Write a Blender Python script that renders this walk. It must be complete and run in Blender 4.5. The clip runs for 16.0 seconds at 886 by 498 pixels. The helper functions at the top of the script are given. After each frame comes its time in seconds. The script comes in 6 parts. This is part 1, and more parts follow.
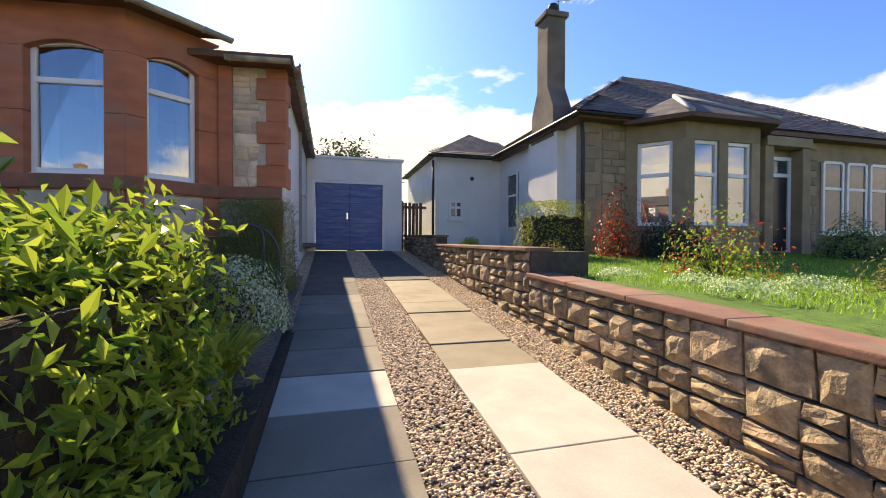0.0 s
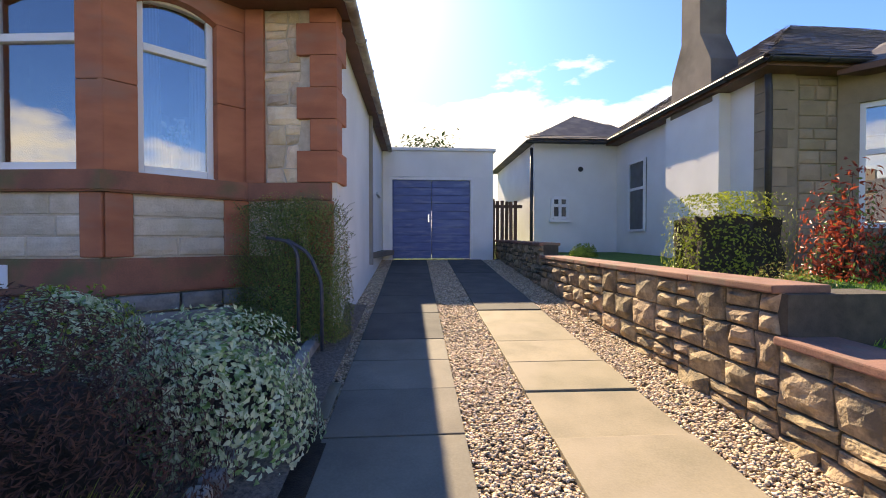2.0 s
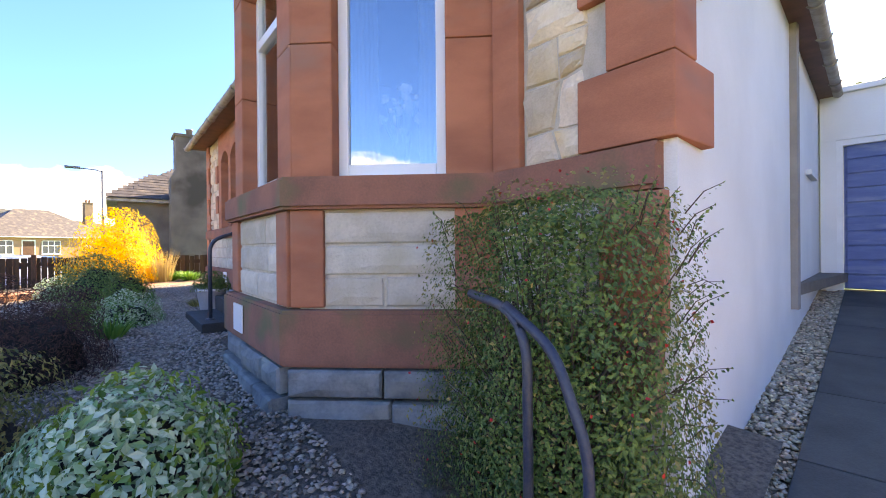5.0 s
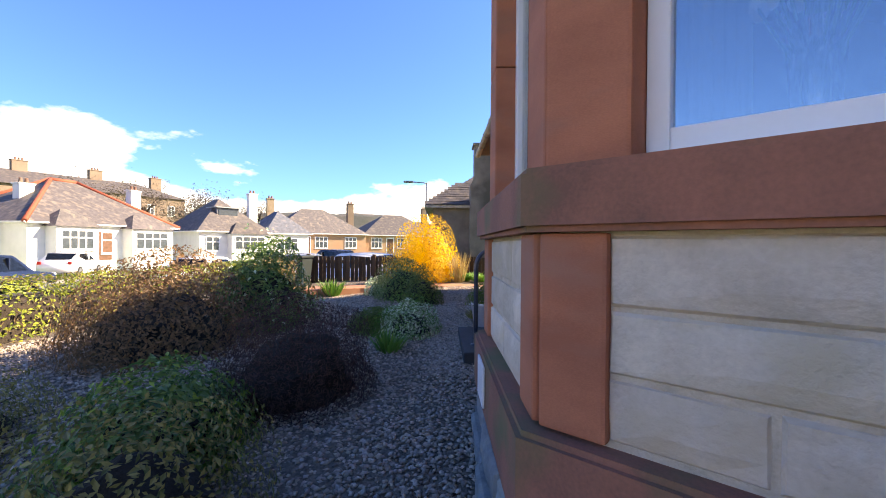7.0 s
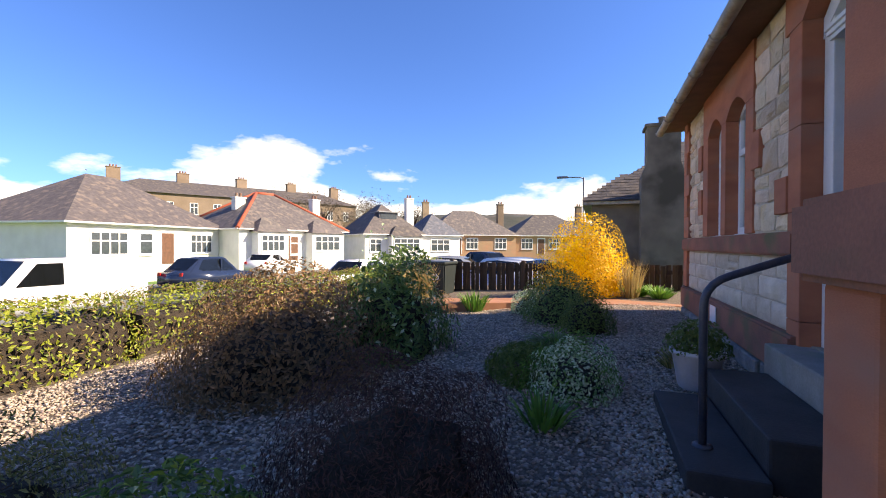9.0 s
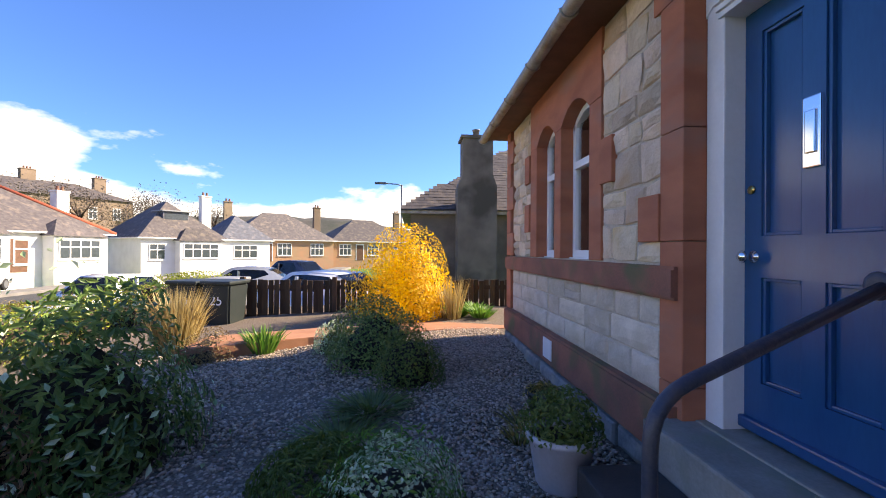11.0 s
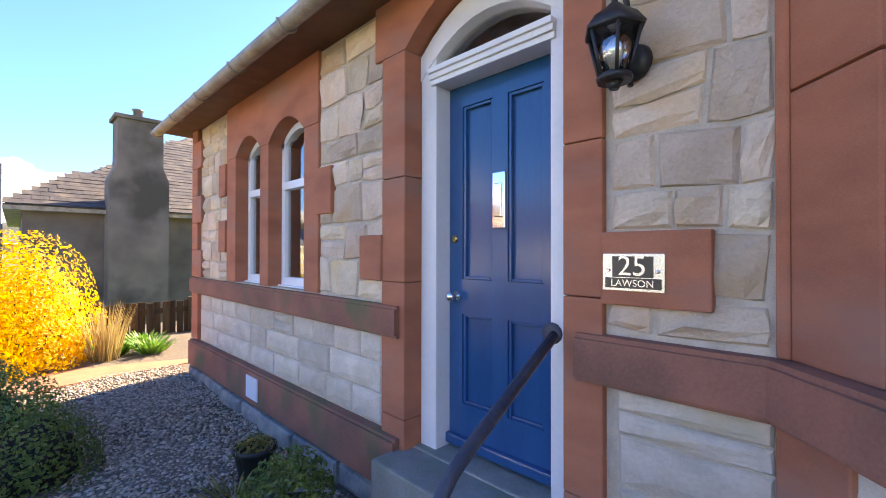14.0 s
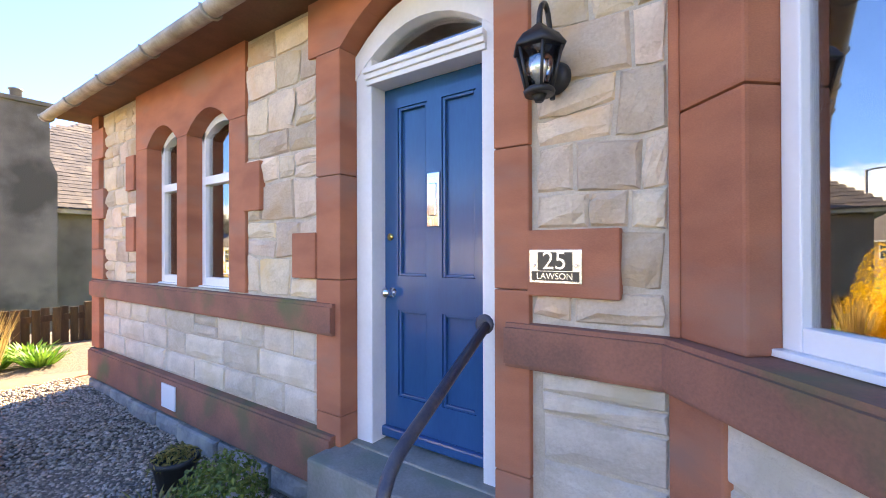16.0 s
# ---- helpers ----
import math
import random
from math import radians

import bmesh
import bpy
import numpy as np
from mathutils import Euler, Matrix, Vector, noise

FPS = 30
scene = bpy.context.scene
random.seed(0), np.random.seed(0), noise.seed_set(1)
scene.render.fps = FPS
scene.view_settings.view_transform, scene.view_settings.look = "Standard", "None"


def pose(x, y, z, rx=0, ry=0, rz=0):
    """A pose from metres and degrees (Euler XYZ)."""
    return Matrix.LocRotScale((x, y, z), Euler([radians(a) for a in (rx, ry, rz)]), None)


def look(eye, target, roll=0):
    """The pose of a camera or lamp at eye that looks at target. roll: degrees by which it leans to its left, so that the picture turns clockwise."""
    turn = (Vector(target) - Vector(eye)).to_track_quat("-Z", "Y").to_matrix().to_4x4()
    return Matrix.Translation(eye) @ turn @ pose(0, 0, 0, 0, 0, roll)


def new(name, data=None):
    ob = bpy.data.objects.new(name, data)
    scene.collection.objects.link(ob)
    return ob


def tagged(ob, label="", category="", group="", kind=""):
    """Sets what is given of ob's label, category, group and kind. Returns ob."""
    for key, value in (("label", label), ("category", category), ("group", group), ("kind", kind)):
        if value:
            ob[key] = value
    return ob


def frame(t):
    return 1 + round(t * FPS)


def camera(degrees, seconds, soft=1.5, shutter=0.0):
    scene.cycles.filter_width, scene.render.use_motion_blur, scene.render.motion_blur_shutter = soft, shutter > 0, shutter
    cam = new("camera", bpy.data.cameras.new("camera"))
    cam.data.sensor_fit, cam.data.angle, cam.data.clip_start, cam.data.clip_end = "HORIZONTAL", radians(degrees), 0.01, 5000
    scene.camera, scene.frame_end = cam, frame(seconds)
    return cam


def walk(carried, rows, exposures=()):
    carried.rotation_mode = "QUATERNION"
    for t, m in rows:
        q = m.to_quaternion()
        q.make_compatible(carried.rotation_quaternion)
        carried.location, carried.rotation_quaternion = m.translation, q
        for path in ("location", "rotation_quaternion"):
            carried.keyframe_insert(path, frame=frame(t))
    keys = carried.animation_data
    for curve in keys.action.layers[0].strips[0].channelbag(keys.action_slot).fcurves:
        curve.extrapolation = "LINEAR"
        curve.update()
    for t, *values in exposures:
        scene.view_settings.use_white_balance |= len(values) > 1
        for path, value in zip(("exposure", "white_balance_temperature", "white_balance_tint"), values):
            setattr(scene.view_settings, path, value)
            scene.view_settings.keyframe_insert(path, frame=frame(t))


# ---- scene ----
cam = camera(92.9, 16.0, soft=1.0)
PATH = [
    (0, (1.425, -6.8, 1.7), (1.74, -4.825, 1.676), 0.2),
    (0.5, (1.429, -6.331, 1.714), (1.679, -4.347, 1.687), 0.1),
    (1, (1.43, -5.729, 1.784), (1.597, -3.736, 1.755), -0.1),
    (1.5, (1.42, -5.078, 1.843), (1.487, -3.079, 1.813), 0.0),
    (2, (1.329, -4.395, 1.931), (1.255, -2.397, 1.899), 0.0),
    (2.5, (1.272, -3.733, 2.029), (1.015, -1.75, 1.991), 0.1),
    (3, (1.153, -3.125, 2.062), (0.67, -1.185, 2.034), -0.3),
    (3.2, (1.076, -2.95, 2.062), (0.502, -1.035, 2.033), -0.1),
    (5.3, (0.655, -1.610, 2.150), (-0.999, -0.486, 2.150), -0.3),
    (5.5, (0.559, -1.551, 2.160), (-1.141, -0.497, 2.160), -0.1),
    (6, (0.303, -1.355, 2.221), (-1.564, -0.638, 2.218), 0.0),
    (6.5, (-0.062, -1.216, 2.26), (-2.029, -0.855, 2.249), 0.2),
    (7, (-0.457, -1.198, 2.325), (-2.457, -1.184, 2.308), 0.4),
    (7.5, (-0.772, -1.214, 2.383), (-2.746, -1.536, 2.36), 0.4),
    (8, (-1.025, -1.270, 2.425), (-2.924, -1.898, 2.404), 0.3),
    (8.2, (-1.160, -1.300, 2.432), (-3.034, -1.998, 2.410), 0.2),
    (10.3, (-3.142, -1.489, 2.514), (-5.111, -1.842, 2.515), -0.1),
    (10.5, (-3.249, -1.497, 2.554), (-5.239, -1.698, 2.551), 0.0),
    (11, (-3.44, -1.477, 2.631), (-5.435, -1.326, 2.637), 0.4),
    (11.5, (-3.609, -1.478, 2.708), (-5.558, -1.032, 2.72), 0.5),
    (12, (-3.72, -1.482, 2.777), (-5.595, -0.786, 2.79), 0.3),
    (12.5, (-3.754, -1.512, 2.836), (-5.534, -0.6, 2.849), 0.2),
    (13, (-3.769, -1.548, 2.859), (-5.43, -0.433, 2.871), 0.2),
    (13.5, (-3.752, -1.578, 2.866), (-5.283, -0.292, 2.881), 0.1),
    (14, (-3.731, -1.596, 2.862), (-5.134, -0.171, 2.879), 0.1),
    (14.5, (-3.723, -1.619, 2.856), (-5.023, -0.1, 2.872), -0.0),
    (15, (-3.722, -1.647, 2.852), (-4.95, -0.069, 2.866), -0.0),
    (15.5, (-3.711, -1.669, 2.85), (-4.883, -0.048, 2.865), -0.1),
    (16, (-3.712, -1.684, 2.856), (-4.853, -0.041, 2.865), -0.2),
]
walk(cam, [(t, look(eye, target, roll)) for t, eye, target, roll in PATH],
     exposures=[(0, 1.15, 9300, 12), (3, 1.75, 9000, 12), (5.5, 2.5, 9400, 12), (7, 1.75, 8700, 13), (8, 1.15, 8300, 13), (11, 1.4, 8100, 13), (13, 1.95, 8400, 12), (16, 2.9, 9900, 12)])

# ---- world, sun ----
world = bpy.data.worlds.new("sky")
scene.world = world
world.use_nodes = True
wn, wl = world.node_tree.nodes, world.node_tree.links
bgnode = wn["Background"]
sky = wn.new("ShaderNodeTexSky")
sky.sky_type = "NISHITA"
sky.sun_disc = False
SUN_EL, SUN_YAW = 34.0, 14.0          # yaw counted from +y towards -x
sky.sun_elevation = radians(SUN_EL)
sky.sun_rotation = radians(-SUN_YAW)
sky.air_density, sky.dust_density, sky.ozone_density = 1.0, 0.6, 2.5
tcw = wn.new("ShaderNodeTexCoord")
sepw = wn.new("ShaderNodeSeparateXYZ")
wl.new(tcw.outputs["Generated"], sepw.inputs[0])
mapw = wn.new("ShaderNodeMapping")
mapw.inputs["Scale"].default_value = (1.0, 1.0, 2.6)
mapw.inputs["Location"].default_value = (3.1, 1.7, 0.4)
wl.new(tcw.outputs["Generated"], mapw.inputs[0])
cn = wn.new("ShaderNodeTexNoise")
cn.inputs["Scale"].default_value, cn.inputs["Detail"].default_value, cn.inputs["Roughness"].default_value = 2.4, 9.0, 0.56
wl.new(mapw.outputs[0], cn.inputs["Vector"])
# cover: much cloud towards the sun's side and in a low bank, little overhead
cover = wn.new("ShaderNodeMath"); cover.operation = "MULTIPLY_ADD"
wl.new(sepw.outputs["Z"], cover.inputs[0]); cover.inputs[1].default_value = -1.7; cover.inputs[2].default_value = 0.335
cov2 = wn.new("ShaderNodeMath"); cov2.operation = "MULTIPLY_ADD"
wl.new(sepw.outputs["X"], cov2.inputs[0]); cov2.inputs[1].default_value = 0.07
wl.new(cover.outputs[0], cov2.inputs[2])
cov3 = wn.new("ShaderNodeMath"); cov3.operation = "MULTIPLY_ADD"
ysq = wn.new("ShaderNodeMath"); ysq.operation = "MULTIPLY"
ypos = wn.new("ShaderNodeMath"); ypos.operation = "MAXIMUM"; ypos.inputs[1].default_value = 0.0
wl.new(sepw.outputs["Y"], ypos.inputs[0])
wl.new(ypos.outputs[0], ysq.inputs[0]); wl.new(ypos.outputs[0], ysq.inputs[1])
wl.new(ysq.outputs[0], cov3.inputs[0]); cov3.inputs[1].default_value = 0.38
wl.new(cov2.outputs[0], cov3.inputs[2])
csum = wn.new("ShaderNodeMath"); csum.operation = "ADD"
wl.new(cn.outputs["Fac"], csum.inputs[0]); wl.new(cov3.outputs[0], csum.inputs[1])
cramp = wn.new("ShaderNodeValToRGB")
cramp.color_ramp.elements[0].position, cramp.color_ramp.elements[1].position = 0.54, 0.64
wl.new(csum.outputs[0], cramp.inputs[0])
ccol = wn.new("ShaderNodeValToRGB")
ccol.color_ramp.elements[0].position, ccol.color_ramp.elements[1].position = 0.56, 0.80
ccol.color_ramp.elements[0].color, ccol.color_ramp.elements[1].color = (5.6, 5.55, 5.5, 1), (3.4, 3.6, 3.9, 1)
wl.new(csum.outputs[0], ccol.inputs[0])
tint = wn.new("ShaderNodeMix"); tint.data_type = "RGBA"; tint.blend_type = "MULTIPLY"
tint.inputs[0].default_value = 1.0
tint.inputs["B"].default_value = (0.25, 0.46, 0.88, 1)
wl.new(sky.outputs[0], tint.inputs["A"])
cmix = wn.new("ShaderNodeMix"); cmix.data_type = "RGBA"
wl.new(cramp.outputs[0], cmix.inputs[0]); wl.new(tint.outputs["Result"], cmix.inputs["A"]); wl.new(ccol.outputs[0], cmix.inputs["B"])
wl.new(cmix.outputs["Result"], bgnode.inputs[0])
bgnode.inputs[1].default_value = 0.15

sun = bpy.data.lights.new("sun", "SUN")
sun.energy, sun.angle, sun.color = 5.0, radians(0.55), (1.0, 0.93, 0.82)
sun_ob = new("sun", sun)
a = radians(SUN_YAW)
sd = Vector((-math.sin(a) * math.cos(radians(SUN_EL)), math.cos(a) * math.cos(radians(SUN_EL)), math.sin(radians(SUN_EL))))
sun_ob.matrix_world = look(sd * 60, (0, 0, 0))


# ---- materials ----
def mat(name, c1, c2=None, rough=0.8, scale=6.0, fine=60.0, bump=0.15, metal=0.0, spec=0.4, var=0.0, c3=None, dist=0.01, stretch=(1, 1, 1), island=False, hue=0.04):
    """Two-scale noise colour between c1 and c2 with spots of c3, fine bump; var: change from piece to piece."""
    m = bpy.data.materials.new(name)
    m.use_nodes = True
    n, l = m.node_tree.nodes, m.node_tree.links
    b = n["Principled BSDF"]
    c2 = c2 or tuple(v * 0.75 for v in c1)
    tc = n.new("ShaderNodeTexCoord")
    mp = n.new("ShaderNodeMapping"); mp.inputs["Scale"].default_value = stretch
    l.new(tc.outputs["Object"], mp.inputs[0])
    src = mp.outputs[0]
    if var:
        oi = n.new("ShaderNodeNewGeometry" if island else "ShaderNodeObjectInfo")
        rnd = oi.outputs["Random Per Island" if island else "Random"]
        off = n.new("ShaderNodeVectorMath"); off.operation = "SCALE"
        off.inputs[0].default_value = (17, 31, 23); l.new(rnd, off.inputs["Scale"])
        ad = n.new("ShaderNodeVectorMath"); l.new(src, ad.inputs[0]); l.new(off.outputs[0], ad.inputs[1])
        src = ad.outputs[0]
    a1 = n.new("ShaderNodeTexNoise"); a1.inputs["Scale"].default_value = scale; a1.inputs["Detail"].default_value = 5
    a2 = n.new("ShaderNodeTexNoise"); a2.inputs["Scale"].default_value = fine; a2.inputs["Detail"].default_value = 4
    l.new(src, a1.inputs["Vector"]); l.new(src, a2.inputs["Vector"])
    add = n.new("ShaderNodeMath"); add.operation = "MULTIPLY_ADD"; add.inputs[1].default_value = 0.45
    l.new(a2.outputs["Fac"], add.inputs[0]); l.new(a1.outputs["Fac"], add.inputs[2])
    rp = n.new("ShaderNodeValToRGB")
    rp.color_ramp.elements[0].position, rp.color_ramp.elements[1].position = 0.52, 0.92
    rp.color_ramp.elements[0].color, rp.color_ramp.elements[1].color = (*c1, 1), (*c2, 1)
    l.new(add.outputs[0], rp.inputs[0])
    col = rp.outputs[0]
    if c3:
        a3 = n.new("ShaderNodeTexNoise"); a3.inputs["Scale"].default_value = scale * 0.6; a3.inputs["Detail"].default_value = 7
        ofs = n.new("ShaderNodeVectorMath"); ofs.inputs[1].default_value = (5.2, 9.1, 3.3); l.new(src, ofs.inputs[0]); l.new(ofs.outputs[0], a3.inputs["Vector"])
        r3 = n.new("ShaderNodeValToRGB"); r3.color_ramp.elements[0].position, r3.color_ramp.elements[1].position = 0.52, 0.68
        l.new(a3.outputs["Fac"], r3.inputs[0])
        mx = n.new("ShaderNodeMix"); mx.data_type = "RGBA"; mx.inputs["B"].default_value = (*c3, 1)
        l.new(r3.outputs[0], mx.inputs[0]); l.new(col, mx.inputs["A"]); col = mx.outputs["Result"]
    if var:
        h = n.new("ShaderNodeHueSaturation")
        mr = n.new("ShaderNodeMapRange"); mr.inputs["To Min"].default_value, mr.inputs["To Max"].default_value = 1 - var, 1 + var
        l.new(rnd, mr.inputs[0]); l.new(mr.outputs[0], h.inputs["Value"])
        wn_ = n.new("ShaderNodeTexWhiteNoise"); wn_.noise_dimensions = "1D"; l.new(rnd, wn_.inputs["W"])
        mh = n.new("ShaderNodeMapRange"); mh.inputs["To Min"].default_value, mh.inputs["To Max"].default_value = 0.5 - var * hue, 0.5 + var * hue
        l.new(wn_.outputs["Value"], mh.inputs[0]); l.new(mh.outputs[0], h.inputs["Hue"])
        l.new(col, h.inputs["Color"]); col = h.outputs[0]
    l.new(col, b.inputs["Base Color"])
    b.inputs["Roughness"].default_value, b.inputs["Metallic"].default_value = rough, metal
    b.inputs["Specular IOR Level"].default_value = spec
    if bump:
        bp = n.new("ShaderNodeBump"); bp.inputs["Strength"].default_value = min(1.0, bump * 2); bp.inputs["Distance"].default_value = dist
        l.new(add.outputs[0], bp.inputs["Height"]); l.new(bp.outputs[0], b.inputs["Normal"])
    return m


def leafmat(name, c1, c2, var=0.35, rough=0.5, glow=0.35):
    """Leaves: colour changes from leaf to leaf, some light passes through."""
    m = bpy.data.materials.new(name)
    m.use_nodes = True
    n, l = m.node_tree.nodes, m.node_tree.links
    b, out = n["Principled BSDF"], n["Material Output"]
    g = n.new("ShaderNodeNewGeometry")
    rp = n.new("ShaderNodeValToRGB")
    rp.color_ramp.elements[0].color, rp.color_ramp.elements[1].color = (*c1, 1), (*c2, 1)
    l.new(g.outputs["Random Per Island"], rp.inputs[0])
    l.new(rp.outputs[0], b.inputs["Base Color"])
    b.inputs["Roughness"].default_value = rough
    t = n.new("ShaderNodeBsdfTranslucent")
    l.new(rp.outputs[0], t.inputs[0])
    mx = n.new("ShaderNodeMixShader"); mx.inputs[0].default_value = glow
    l.new(b.outputs[0], mx.inputs[1]); l.new(t.outputs[0], mx.inputs[2]); l.new(mx.outputs[0], out.inputs[0])
    return m


M = {}
M["red"] = mat("red_sandstone", (0.50, 0.185, 0.10), (0.34, 0.12, 0.068), rough=0.9, scale=2.2, fine=140, bump=0.12, c3=(0.34, 0.17, 0.12), dist=0.004, stretch=(1, 1, 2.5))
M["band"] = mat("weathered_red_sandstone", (0.36, 0.145, 0.095), (0.21, 0.10, 0.07), rough=0.92, scale=3.5, fine=90, bump=0.3, c3=(0.14, 0.13, 0.065), dist=0.006)
M["stone"] = mat("cream_sandstone", (0.70, 0.57, 0.43), (0.52, 0.41, 0.30), rough=0.92, scale=5, fine=70, bump=0.7, var=0.22, c3=(0.60, 0.42, 0.24), dist=0.014, hue=0.05)
M["stonepale"] = mat("pale_grey_sandstone", (0.64, 0.56, 0.46), (0.48, 0.42, 0.34), rough=0.92, scale=6, fine=60, bump=0.5, var=0.14, c3=(0.50, 0.43, 0.32), dist=0.012)
M["plinth"] = mat("grey_plinth_stone", (0.30, 0.29, 0.27), (0.17, 0.17, 0.165), rough=0.95, scale=7, fine=50, bump=0.6, var=0.15, c3=(0.36, 0.33, 0.27), dist=0.015)
M["mortar"] = mat("lime_mortar", (0.58, 0.50, 0.40), (0.42, 0.36, 0.28), rough=0.98, scale=12, fine=120, bump=0.3)
M["mortard"] = mat("dark_mortar", (0.10, 0.085, 0.065), (0.06, 0.05, 0.04), rough=0.98, scale=12, fine=120, bump=0.3)
M["wallstone"] = mat("rock_faced_wall_stone", (0.46, 0.34, 0.21), (0.20, 0.15, 0.10), rough=0.95, scale=9, fine=55, bump=0.8, var=0.25, c3=(0.12, 0.10, 0.075), dist=0.02)
M["coping"] = mat("red_coping_stone", (0.29, 0.145, 0.10), (0.19, 0.10, 0.075), rough=0.9, scale=5, fine=80, bump=0.25, var=0.1, c3=(0.20, 0.15, 0.11))
M["harl"] = mat("white_harling", (0.80, 0.79, 0.76), (0.70, 0.69, 0.66), rough=0.95, scale=1.2, fine=130, bump=0.5, dist=0.008)
M["white"] = mat("white_upvc", (0.82, 0.83, 0.84), (0.78, 0.79, 0.80), rough=0.28, bump=0.0, scale=3)
M["whitepaint"] = mat("white_gloss_paint", (0.80, 0.80, 0.79), (0.72, 0.72, 0.71), rough=0.35, bump=0.06, scale=4, fine=50)
M["bluedoor"] = mat("blue_gloss_paint", (0.009, 0.088, 0.225), (0.008, 0.070, 0.19), rough=0.16, bump=0.05, scale=2, fine=24, spec=0.6, dist=0.004, stretch=(3, 3, 0.6))
M["bluegarage"] = mat("faded_blue_garage_paint", (0.10, 0.16, 0.36), (0.065, 0.11, 0.27), rough=0.45, bump=0.1, scale=3, fine=50, c3=(0.17, 0.22, 0.38), stretch=(1, 1, 6))
M["chrome"] = mat("chrome", (0.82, 0.82, 0.83), (0.75, 0.75, 0.76), rough=0.08, metal=1.0, bump=0)
M["brass"] = mat("brass", (0.62, 0.44, 0.16), (0.5, 0.34, 0.12), rough=0.25, metal=1.0, bump=0)
M["blackmetal"] = mat("black_painted_metal", (0.018, 0.019, 0.022), (0.035, 0.034, 0.034), rough=0.42, bump=0.15, scale=14, fine=90)
M["railblue"] = mat("worn_dark_blue_rail_paint", (0.026, 0.037, 0.068), (0.07, 0.072, 0.085), rough=0.4, bump=0.2, scale=16, fine=90)
M["gutter"] = mat("grey_cast_gutter", (0.42, 0.38, 0.32), (0.26, 0.23, 0.19), rough=0.6, bump=0.15, scale=6, c3=(0.18, 0.14, 0.11))
M["soffit"] = mat("brown_fascia_paint", (0.16, 0.075, 0.045), (0.10, 0.05, 0.03), rough=0.6, bump=0.1, scale=6)
M["slate"] = mat("grey_brown_slate", (0.135, 0.115, 0.11), (0.075, 0.065, 0.065), rough=0.75, scale=4, fine=40, bump=0.3, var=0.3, c3=(0.20, 0.16, 0.13))
M["slateblue"] = mat("blue_grey_slate", (0.10, 0.105, 0.125), (0.06, 0.063, 0.075), rough=0.7, scale=4, fine=40, bump=0.3, var=0.3, c3=(0.15, 0.14, 0.14))
M["redridge"] = mat("red_ridge_tile", (0.42, 0.10, 0.05), (0.30, 0.07, 0.04), rough=0.8, bump=0.1)
M["render_grey"] = mat("grey_brown_roughcast", (0.23, 0.195, 0.16), (0.13, 0.11, 0.09), rough=0.97, scale=1.4, fine=60, bump=0.6, c3=(0.08, 0.07, 0.055), dist=0.012)
M["rowstone"] = mat("red_and_buff_stone", (0.44, 0.24, 0.14), (0.36, 0.25, 0.15), rough=0.92, scale=1.2, fine=20, bump=0.2)
M["nstone"] = mat("buff_dressed_stone", (0.37, 0.28, 0.18), (0.26, 0.20, 0.13), rough=0.92, scale=3, fine=80, bump=0.3, var=0.15)
M["slab"] = mat("concrete_paving_slab", (0.30, 0.25, 0.17), (0.21, 0.18, 0.12), rough=0.88, scale=2.5, fine=70, bump=0.25, var=0.12, c3=(0.30, 0.25, 0.18), dist=0.005)
M["slabpale"] = mat("pale_new_paving_slab", (0.52, 0.48, 0.40), (0.42, 0.39, 0.33), rough=0.85, scale=3.5, fine=70, bump=0.25, var=0.06, dist=0.005)
# browner worn slab, darkened further for the house's shade on the left track
M["slabshade"] = mat("worn_brown_shaded_slab", (0.235, 0.205, 0.16), (0.16, 0.14, 0.11), rough=0.88, scale=2.5, fine=70, bump=0.25, var=0.15, c3=(0.19, 0.16, 0.12), dist=0.005)
M["tar"] = mat("dark_worn_drive_slab", (0.115, 0.105, 0.09), (0.075, 0.07, 0.06), rough=0.9, scale=3, fine=70, bump=0.3, var=0.15)
M["pebble"] = mat("drive_gravel", (0.66, 0.51, 0.34), (0.42, 0.29, 0.19), rough=0.75, scale=8, fine=60, bump=0.1, var=0.42, island=True, c3=(0.58, 0.50, 0.40))
M["pebblegrey"] = mat("grey_garden_gravel", (0.50, 0.385, 0.29), (0.25, 0.19, 0.145), rough=0.75, scale=8, fine=60, bump=0.1, var=0.45, island=True, c3=(0.40, 0.35, 0.31))
M["grit"] = mat("gravel_bed_drive", (0.33, 0.24, 0.155), (0.15, 0.105, 0.07), rough=0.95, scale=45, fine=150, bump=0.9, dist=0.02)
M["gritgrey"] = mat("gravel_bed_garden", (0.24, 0.185, 0.14), (0.09, 0.07, 0.055), rough=0.95, scale=40, fine=140, bump=0.9, dist=0.02)
# real soil; also the dark colour of the shade cores inside shrubs
M["soil"] = mat("dark_soil_and_shade_core", (0.055, 0.04, 0.028), (0.03, 0.022, 0.016), rough=1.0, scale=9, fine=70, bump=0.8, dist=0.03)
M["lawn"] = mat("lawn_soil", (0.10, 0.20, 0.03), (0.07, 0.14, 0.02), rough=0.95, scale=3, fine=120, bump=0.8, dist=0.02)
M["asphalt"] = mat("road_asphalt", (0.075, 0.073, 0.07), (0.05, 0.05, 0.05), rough=0.9, scale=1.5, fine=90, bump=0.4)
M["pave"] = mat("grey_pavement", (0.24, 0.22, 0.20), (0.17, 0.16, 0.145), rough=0.9, scale=2, fine=60, bump=0.3)
M["terr"] = mat("terracotta_path", (0.46, 0.22, 0.12), (0.34, 0.155, 0.085), rough=0.85, scale=4, fine=60, bump=0.2, var=0.12)
